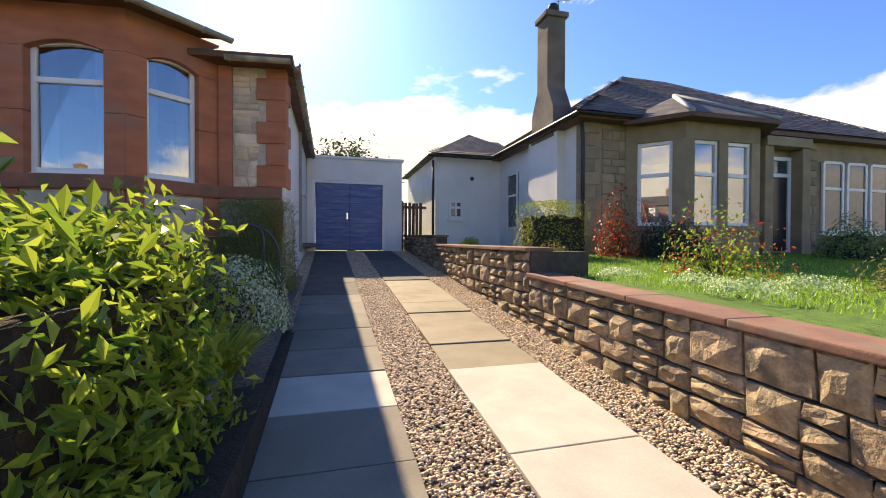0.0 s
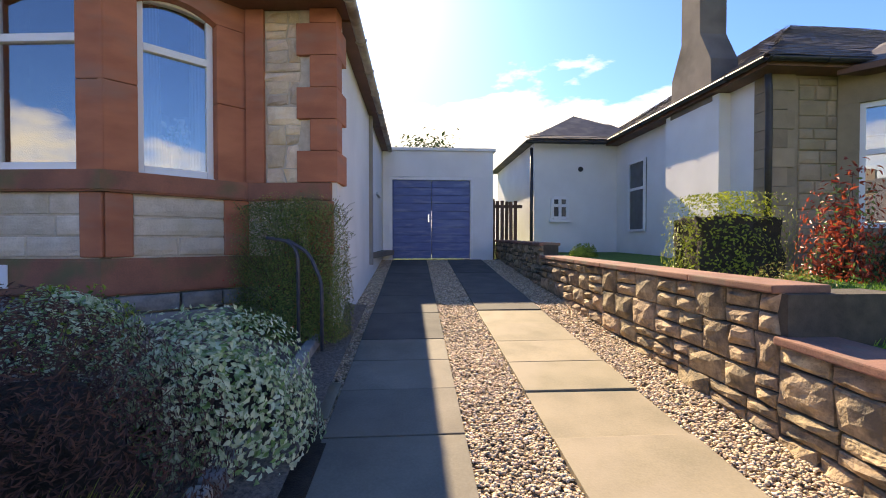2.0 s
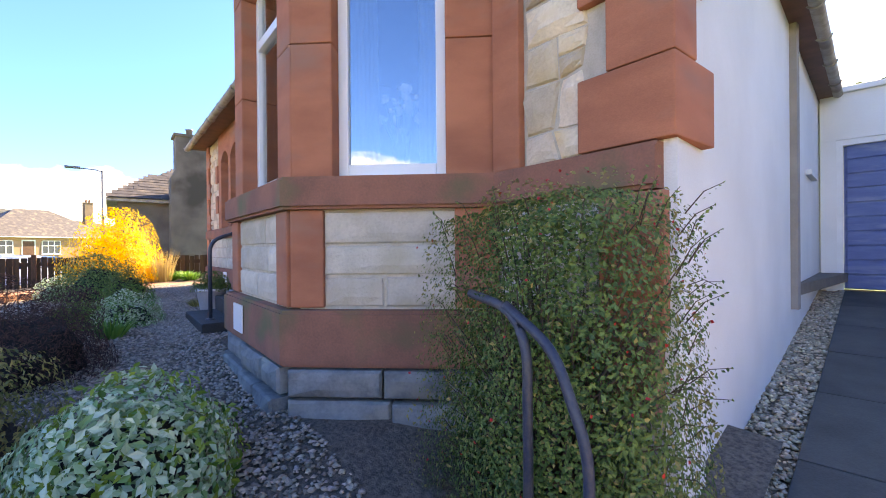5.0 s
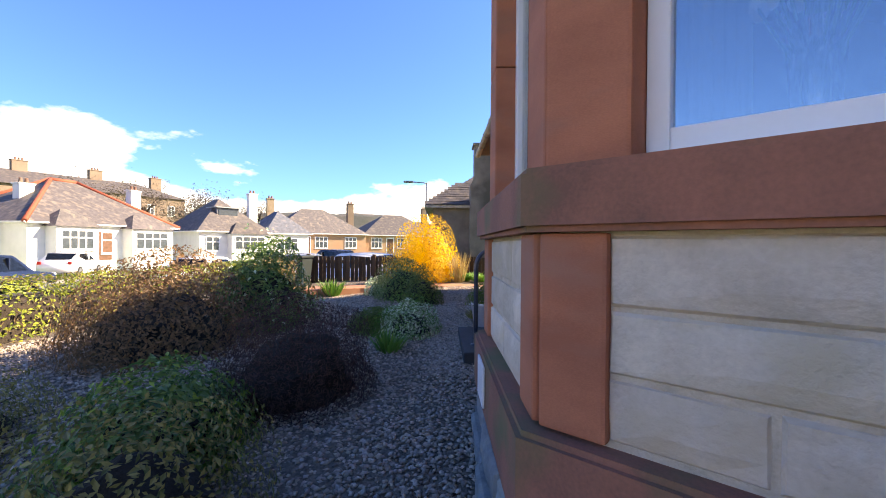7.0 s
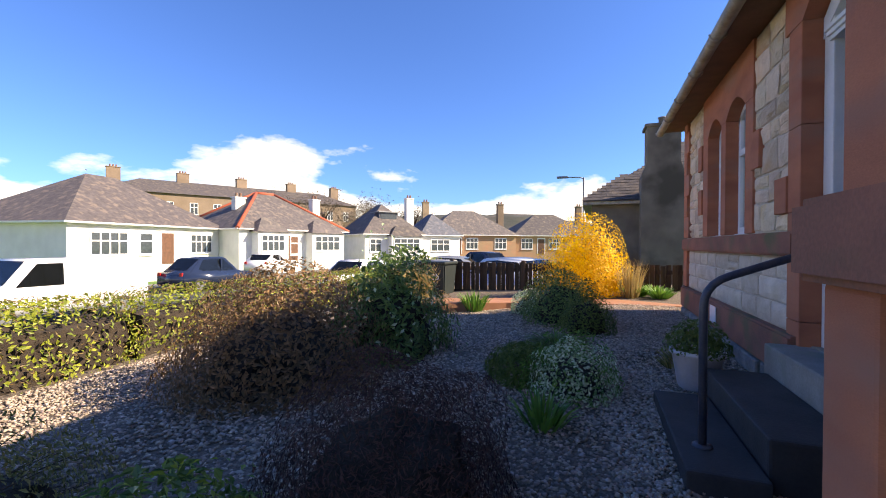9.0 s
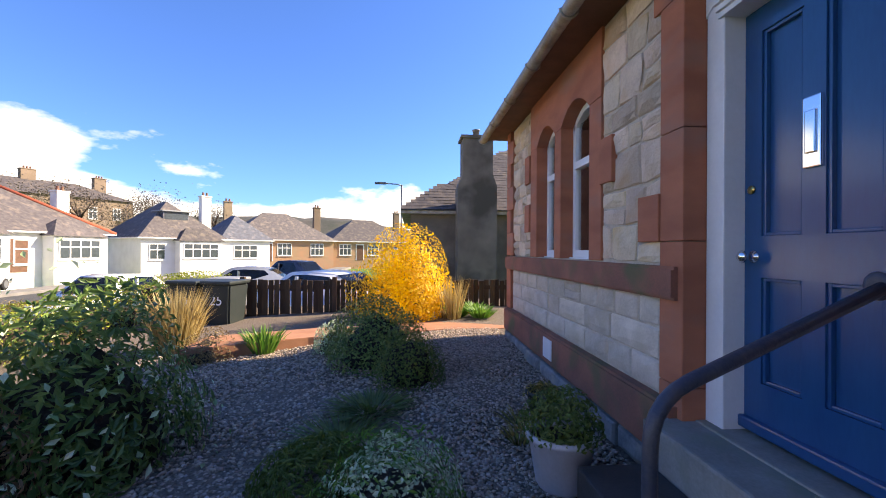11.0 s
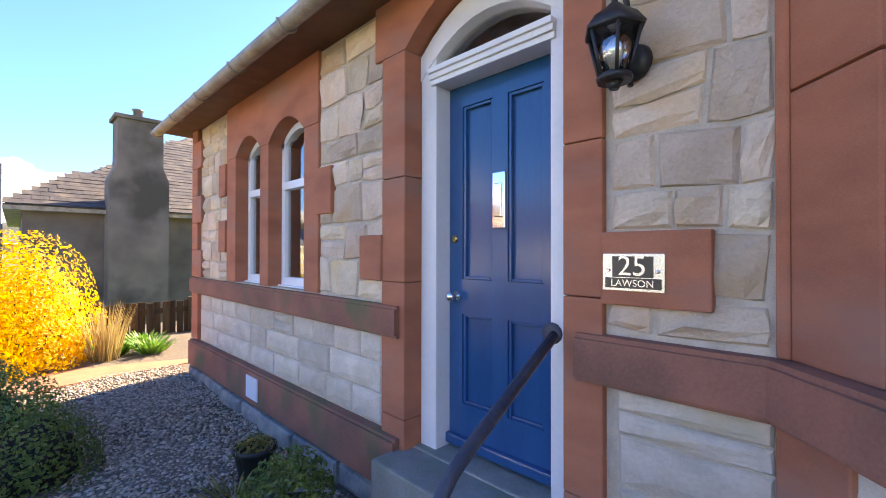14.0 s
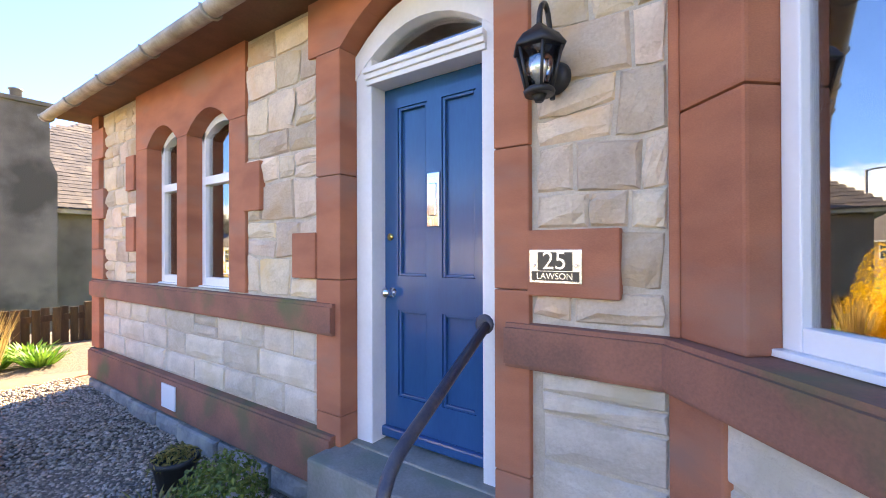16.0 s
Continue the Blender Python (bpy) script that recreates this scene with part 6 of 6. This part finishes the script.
for i in range(3):
    p_, q_ = chb[i], chb[i + 1]
    m, ln = plane_from(p_, q_)
    part("bay_base", boxm(0, ln, 0, .2, .9, 2.148, m=m), M["nstone"], nb, "smooth buff stone bay base")
    part("bay_lintel", boxm(0, ln, 0, .2, 4.122, 4.62, m=m), M["nstone"], nb)
    for x0, x1 in ((0, .26), (ln - .26, ln)) + (((ln / 2 - .13, ln / 2 + .13),) if i == 1 else ()):
        part("bay_pier", boxm(x0, x1, 0, .2, 2.15, 4.12, m=m), M["nstone"], nb)
    part("bay_sill", boxm(-.02, ln + .02, -.06, 0, 2.02, 2.15, m=m), M["nstone"], nb)
    for x0, x1 in (((.26, ln - .26),) if i != 1 else ((.26, ln / 2 - .13), (ln / 2 + .13, ln - .26))):
        wn_ = part("window", boxm(x0, x1, .10, .12, 2.15, 4.12, m=m), M["glass"], nb); wn_.visible_shadow = False
        part("window_blind", boxm(x0 + .02, x1 - .02, .17, .18, 2.2, 3.6 if i != 2 else 3.0, m=m), M["curtain"], wn_)
        bm = bmesh.new()
        box(bm, x0, x0 + .07, .06, .14, 2.15, 4.12, m=m); box(bm, x1 - .07, x1, .06, .14, 2.15, 4.12, m=m); box(bm, x0 + .07, x1 - .07, .06, .14, 2.15, 2.23, m=m); box(bm, x0 + .07, x1 - .07, .06, .14, 4.04, 4.12, m=m); box(bm, x0 + .07, x1 - .07, .05, .13, 3.30, 3.38, m=m)
        part("window_frame", bm, M["white"], wn_)
bm = bmesh.new()
bp = off(chb, .35)
lo_ = [bm.verts.new((x, y, 4.62)) for x, y in bp] + [bm.verts.new((11.7, V0 + 2.2, 4.62)), bm.verts.new((7.5, V0 + 2.2, 4.62))]
top_ = bm.verts.new((9.6, V0 + .55, 5.65)); back_ = bm.verts.new((9.6, V0 + 2.2, 5.65))
for f_ in ((lo_[0], lo_[1], top_), (lo_[1], lo_[2], top_), (lo_[2], lo_[3], top_), (lo_[3], lo_[4], back_, top_), (lo_[5], lo_[0], top_, back_)):
    bm.faces.new(f_)
part("bay_roof", bm, M["slate"], nb, "hipped slate roof of the bay")
bm = bmesh.new()
tube(bm, [(bp[1][0], bp[1][1], 4.64), (9.6, V0 + .55, 5.68)], .06, 6); tube(bm, [(bp[2][0], bp[2][1], 4.64), (9.6, V0 + .55, 5.68)], .06, 6)
part("lead_hip", bm, M["lead"], nb)
part("bay_eave_board", prism(bmesh.new(), bp, 4.52, 4.615), M["soffit"], nb)
# door, side windows
dd = part("door", boxm(12.05, 12.85, V0 - .02, V0 + .015, 1.55, 3.55), M["signdark"], nb, "black front door")
bm = bmesh.new(); box(bm, 11.95, 12.05, V0 - .06, V0 + .01, 1.5, 4.1); box(bm, 12.85, 12.95, V0 - .06, V0 + .01, 1.5, 4.1); box(bm, 12.05, 12.85, V0 - .06, V0 + .01, 3.55, 3.65); box(bm, 12.05, 12.85, V0 - .06, V0 + .01, 4.0, 4.1); part("door_frame", bm, M["whitepaint"], dd)
part("fanlight", boxm(12.05, 12.85, V0 - .01, V0 + .01, 3.65, 4.0), M["farwin"], dd)
for x in (14.2, 15.15, 16.1):
    fwin(nb, x, 2.1, .75, 1.95, V0, 0)
part("porch_jamb", boxm(11.65, 11.94, V0 - .35, V0 + .01, 1.3, 4.3, bevel=.02), M["nstone"], nb); part("porch_jamb", boxm(12.96, 13.25, V0 - .35, V0 + .01, 1.3, 4.3, bevel=.02), M["nstone"], nb); part("porch_head", boxm(11.65, 13.25, V0 - .4, V0 + .01, 4.302, 4.55, bevel=.02), M["nstone"], nb)
# chimney on the side wall, with a breast
bm = bmesh.new()
profile(bm, [(2.85, 4.5), (2.9, 5.3), (3.2, 5.9), (3.2, 7.75), (3.75, 7.75), (3.75, 5.9), (4.05, 5.3), (4.1, 4.5)], -6.27, -6.80, m=pose(0, 0, 0, 0, 0, 90))
part("chimney", bm, M["render_grey"], nb, "weathered roughcast chimney stack")
part("chimney_breast", boxm(6.28, 6.4997, 2.68, 4.27, .8, EZ - .13), M["harl"], nb)
part("chimney_cap", boxm(6.2, 6.87, 3.13, 3.82, 7.752, 7.90, bevel=.03), M["render_grey"], nb)
bm = bmesh.new(); lathe(bm, [(.13, 0), (.13, .15), (.17, .2), (.12, .34)], 12, m=pose(6.6, 3.5, 7.9)); part("chimney_pot", bm, M["potblack"], nb)
bm = bmesh.new(); tube(bm, [(7.0, 3.9, 7.3), (7.0, 3.9, 9.0)], .015, 5); tube(bm, [(6.9, 3.9, 8.6), (8.2, 3.7, 8.8)], .01, 4)
for k in range(5):
    tube(bm, [(7.2 + k * .22, 3.6, 8.65 + k * .03), (7.2 + k * .22, 4.0, 8.65 + k * .03)], .006, 4)
part("aerial", bm, M["lampgrey"], nb, "thin television aerial")
bm = bmesh.new(); tube(bm, bend([(6.35, 1.72, 4.55), (6.42, 1.78, 4.2), (6.44, 1.80, 3.9), (6.44, 1.80, 1.2)], .1), .05, 8); part("downpipe", bm, M["blackmetal"], nb, "black downpipe")
bm = bmesh.new(); tube(bm, [(4.05, 6.82, 4.5), (4.05, 6.82, 1.3)], .045, 8); part("downpipe", bm, M["blackmetal"], nb)
for x, z, w_, h_ in ((4.65, 2.6, .42, .55),):
    fwin(nb, x, z, w_, h_, 6.9, 1)
sw = part("side_window", boxm(U0 - .02, U0 + .02, 5.4, 6.2, 2.2, 4.0), M["farwin"], nb)
bm = bmesh.new()
for a_ in (5.4, 6.14):
    box(bm, U0 - .06, U0 - .021, a_, a_ + .06, 2.2, 4.0)
for zz in (2.2, 3.25, 3.94):
    box(bm, U0 - .058, U0 - .022, 5.46, 6.14, zz, zz + .06)
part("window_frame", bm, M["whitepaint"], sw)
bm = bmesh.new(); lathe(bm, [(.07, 0), (.07, .02), (.05, .025)], 14, m=pose(5.45, 6.895, 3.95, 90)); part("vent", bm, M["blackmetal"], nb, "round black vent")
gutter(nb, [(U0 - .40, 12.2, EZ - .02), (U0 - .40, V0 - .40, EZ - .02), (8.0, V0 - .40, EZ - .02)], .06, M["blackmetal"])
gutter(nb, [(3.82, 6.56, EZ - .1), (U0 - .5, 6.56, EZ - .1)], .055, M["blackmetal"])

# ---- neighbour's garden ----
NZ = lambda v: 1.28 if v < -2 else 1.28 + (v + 2) * .053
def nbush(name, u, v, r, *a, **k):
    x, y = uv(u, v)
    return bush(name, (x, y, NZ(v) - .03), r, *a, **k)


nbush("box_hedge", 5.35, 1.3, (.75, .5, 1.22), "hedge", "clipped square green hedge by the white wall", "hedge", n=4200, size=.05, aspect=.5, seed=81, box=True, lump=.05, stems=6)
nbush("red_leaf_shrub", 6.6, .75, (.55, .5, 1.75), "redleaf", "shrub with bright red young leaves", n=1100, size=.085, aspect=.4, seed=82, stems=30, core=False, inner=.7, lump=.4, extra=[("camellia", 500, .07, .4, .8)])
nbush("dark_shrub", 7.9, .6, (.95, .6, .95), "tree", "dark evergreen shrub below the bay", n=3600, size=.06, aspect=.5, seed=83, stems=8)
nbush("dark_shrub", 12.0, -.2, (.8, .7, .95), "camellia", "dark evergreen shrub by the stone porch", n=3000, size=.06, aspect=.5, seed=84, stems=8)
nbush("dark_shrub", 14.6, -.2, (1.5, .9, 1.0), "camellia", "broad green shrub under the windows", n=3600, size=.07, aspect=.5, seed=85, stems=8)
nbush("rose_bush", 5.75, -2.4, (.75, .6, .95), "rhodo", "loose bush with reddish spring leaves", n=900, size=.06, aspect=.5, seed=86, stems=40, core=False, inner=.7, lump=.4, extra=[("redleaf", 260, .06, .45, 1.05)])
nbush("brown_heather", 3.95, -1.2, (.35, .5, .42), "bronze", "low brown heather on top of the wall bank", n=2000, size=.035, aspect=.4, seed=87, stems=20)
nbush("pale_shrub", 4.6, 4.6, (.35, .32, .32), "goldgreen", "small round pale green shrub", n=1400, size=.05, aspect=.5, seed=88, stems=6)
for u, v, sd in ((4.4, -2.2, 1), (4.6, -3.2, 2), (4.3, -4.0, 3), (5.2, -3.9, 4)):
    nbush("white_edging_plant", u, v, (.35, .4, .16), "varieg", "low white flowering edging plant by the wall", n=700, size=.03, aspect=.6, seed=90 + sd, stems=3, core=False, group="edging plants")
nbush("straggly_shrub", 5.9, -4.4, (.8, .5, .5), "bronze", "straggling thin brown shrub on the lawn edge", n=420, size=.045, aspect=.4, seed=97, stems=60, core=False, inner=.7)
rgn = np.random.default_rng(99)
n_ = 26000
u_, v_ = rgn.uniform(3.7, 13, n_), rgn.uniform(-5.5, 1.2, n_)
P = np.stack([u_ * CA - v_ * SA, u_ * SA + v_ * CA, np.array([NZ(q) for q in v_]) - 0.0], 1)
h_ = rgn.uniform(.03, .06, (n_, 1))
a_ = rgn.uniform(0, 6.28, n_)
sd_ = np.stack([np.cos(a_), np.sin(a_), a_ * 0], 1) * .006
tp = P + np.concatenate([rgn.normal(0, .015, (n_, 2)), h_], 1)
V = np.stack([P - sd_, P + sd_, tp], 1).reshape(-1, 3)
tagged(from_np("lawn_grass", V.tolist(), np.arange(n_ * 3).reshape(-1, 3).tolist(), L["grass"]), "short bright green mown grass", "grass", kind="stuff")


# ---- drive paving, kerb, boundary wall, gravel ----
pav = thing("drive_slabs", (0, 0, 0), "two tracks of worn concrete slabs on the drive", "paving", kind="structure", rz=ANG)
pitch = math.degrees(math.atan(0.09))


def slab(u0, u1, v0, v1, material):
    bm = bmesh.new()
    box(bm, u0 + .004, u1 - .004, 0, v1 - v0 - .010, -.05, .012, bevel=.006)
    o = part("slab", bm, material, pav)
    o.matrix_basis = pose(0, v0, drive_z(v0) + random.uniform(-.003, .003), pitch, random.uniform(-.25, .25), 0)


LEFT_JOINTS = [-3.18 - .68 * k for k in range(8, 0, -1)] + [-3.18, -2.53, -1.84, -1.16, -.53, .09] + [.09 + 1.1 * k for k in range(1, 7)]
RIGHT_JOINTS = [-3.27 - .675 * k for k in range(8, 0, -1)] + [-3.27, -2.59, -1.92, -1.25, -.64, -.03, .64, 1.31] + [1.31 + 1.08 * k for k in range(1, 6)]
# left track: shade put into the slab colour, but for one pale slab
for v0, v1 in zip(LEFT_JOINTS, LEFT_JOINTS[1:]):
    slab(.28, 1.19, v0, v1, M["slabpale"] if abs(v1 + 3.18) < .01 else (M["tar"] if v0 > .05 else M["slabshade"]))
for v0, v1 in zip(RIGHT_JOINTS, RIGHT_JOINTS[1:]):
    slab(1.73, 2.65, v0, v1, M["tar"] if v0 > 1.3 else (M["slabpale"] if v1 < -3.2 else M["slab"]))
slab(-.25, .27, -1.6, -1.0, M["slab"])
kerb = thing("kerb_edging", (0, 0, 0), "mossy grey stone edging of the planted bed", "kerb", kind="structure", rz=ANG)
v = -9.0
while v < -.9:
    ln = random.uniform(.45, .75)
    bm = bmesh.new(); box(bm, -.10, .0, 0, ln - .015, -.25, .26, bevel=.02)
    o = part("edging_stone", bm, M["plinth"], kerb); o.matrix_basis = pose(0, v, drive_z(v), pitch, random.uniform(-3, 3), 0)
    v += ln

bwall = thing("boundary_wall", (0, 0, 0), "stepped rock-faced stone wall with red coping", "wall", kind="structure", rz=ANG)
WM = pose(3.2, 0, 0, 0, 0, -90)          # wall plane facing the drive: local x runs towards -v


def wall_run(v0, v1, zt0, zt1):
    """A stretch of wall from v0 to v1 with its top rising evenly."""
    n_ = max(1, round((v1 - v0) / 2.3))
    for k in range(n_):
        a_, b2 = v0 + (v1 - v0) * k / n_, v0 + (v1 - v0) * (k + 1) / n_
        zt = zt0 + (zt1 - zt0) * (k + .5) / n_
        zb = drive_z((a_ + b2) / 2) - .1
        part("wall_core", boxm(3.2, 3.48, a_, b2, -.2, zt - .06), M["mortard"], bwall)
        sh = (zt1 - zt0) / (v1 - v0)
        stones(bwall, -b2, -a_, zb, zt - .055, WM @ Matrix(((1, 0, 0, 0), (0, 1, 0, 0), (-sh, 0, 1, -sh * (a_ + b2) / 2), (0, 0, 0, 1))), (.13, .27), (.22, .44), M["wallstone"], depth=.05, rough=.035, gap=.014, big=.38, wave=.03)
    m_ = max(1, round((v1 - v0) / .9))
    for k in range(m_):
        a_, b2 = v0 + (v1 - v0) * k / m_, v0 + (v1 - v0) * (k + 1) / m_
        bm = bmesh.new(); box(bm, 3.12, 3.52, 0, b2 - a_ - .006, -.055, 0, bevel=.012)
        o = part("coping_stone", bm, M["coping"], bwall); o.matrix_basis = pose(0, a_, zt0 + (zt1 - zt0) * (a_ - v0) / (v1 - v0), math.degrees(math.atan((zt1 - zt0) / (v1 - v0))), 0, 0)


wall_run(-9.5, -2.0, 1.06, 1.34)
wall_run(-2.0, 3.0, 1.66, 1.70)
wall_run(3.0, 7.3, 1.92, 2.0)
part("wall_end", boxm(3.18, 4.0, -2.05, -1.75, .5, 1.605), M["mortard"], bwall)


def gravel(name, area, zf, n, size, material, seed, label, keep=None):
    """Loose pebbles: flattened eight-sided stones lying on the ground."""
    rg = np.random.default_rng(seed)
    x = rg.uniform(area[0], area[1], n); y = rg.uniform(area[2], area[3], n)
    if keep is not None:
        k = keep(x, y); x, y = x[k], y[k]; n = len(x)
    if n == 0:
        return
    X, Y, Z = zf(x, y)
    base = np.array([(1, 0, 0), (0, 1, 0), (-1, 0, 0), (0, -1, 0), (.1, .1, 1), (0, 0, -1)], float)
    s = size * rg.uniform(.55, 1.35, (n, 1, 1)) * np.array([1, .75, .5]) * rg.uniform(.75, 1.25, (n, 6, 1))
    v = base[None] * s * .5
    a = rg.uniform(0, 6.28, n); t = rg.normal(0, .35, n)
    c, s_ = np.cos(t)[:, None], np.sin(t)[:, None]
    v = np.stack([v[..., 0], v[..., 1] * c - v[..., 2] * s_, v[..., 1] * s_ + v[..., 2] * c], -1)
    c, s_ = np.cos(a)[:, None], np.sin(a)[:, None]
    v = np.stack([v[..., 0] * c - v[..., 1] * s_, v[..., 0] * s_ + v[..., 1] * c, v[..., 2]], -1)
    v += np.stack([X, Y, Z + size * rg.uniform(.02, .22, n)], -1)[:, None]
    fb = np.array([(0, 1, 4), (1, 2, 4), (2, 3, 4), (3, 0, 4), (1, 0, 5), (2, 1, 5), (3, 2, 5), (0, 3, 5)])
    f = (fb[None] + np.arange(n)[:, None, None] * 6).reshape(-1, 3)
    ob = from_np(name, v.reshape(-1, 3).tolist(), f.tolist(), material, smooth=True)
    tagged(ob, label, "gravel", kind="stuff")


def on_drive(u, v):
    return u * CA - v * SA, u * SA + v * CA, drive_z(v) - .012


def on_garden(x, y):
    return x, y, np.array([garden_z(p_, q_) for p_, q_ in zip(x, y)])


for k, (u0, u1) in enumerate(((1.19, 1.73), (2.65, 3.16), (0.0, .28))):
    gravel("drive_gravel", (u0, u1, -6.6, 0), on_drive, int(11000 * (u1 - u0) / .54), .036, M["pebble"], 101 + k, "tan and brown drive gravel")
    gravel("drive_gravel", (u0, u1, 0, 6.7), on_drive, int(6000 * (u1 - u0) / .54), .042, M["pebble"], 111 + k, "tan and brown drive gravel")
gravel("garden_pebbles", (-6.2, -0.2, -3.0, -.9), on_garden, 22000, .036, M["pebblegrey"], 121, "grey and brown garden gravel")
gravel("garden_pebbles", (-10.1, -3.9, -1.3, -.1), on_garden, 15000, .036, M["pebblegrey"], 122, "grey and brown garden gravel")
gravel("garden_pebbles", (-10.2, -6.2, -5.0, -1.3), on_garden, 17000, .042, M["pebblegrey"], 123, "grey and brown garden gravel")
gravel("garden_pebbles", (-6.2, -0.6, -6.6, -3.0), on_garden, 24000, .040, M["pebblegrey"], 124, "grey and brown garden gravel")
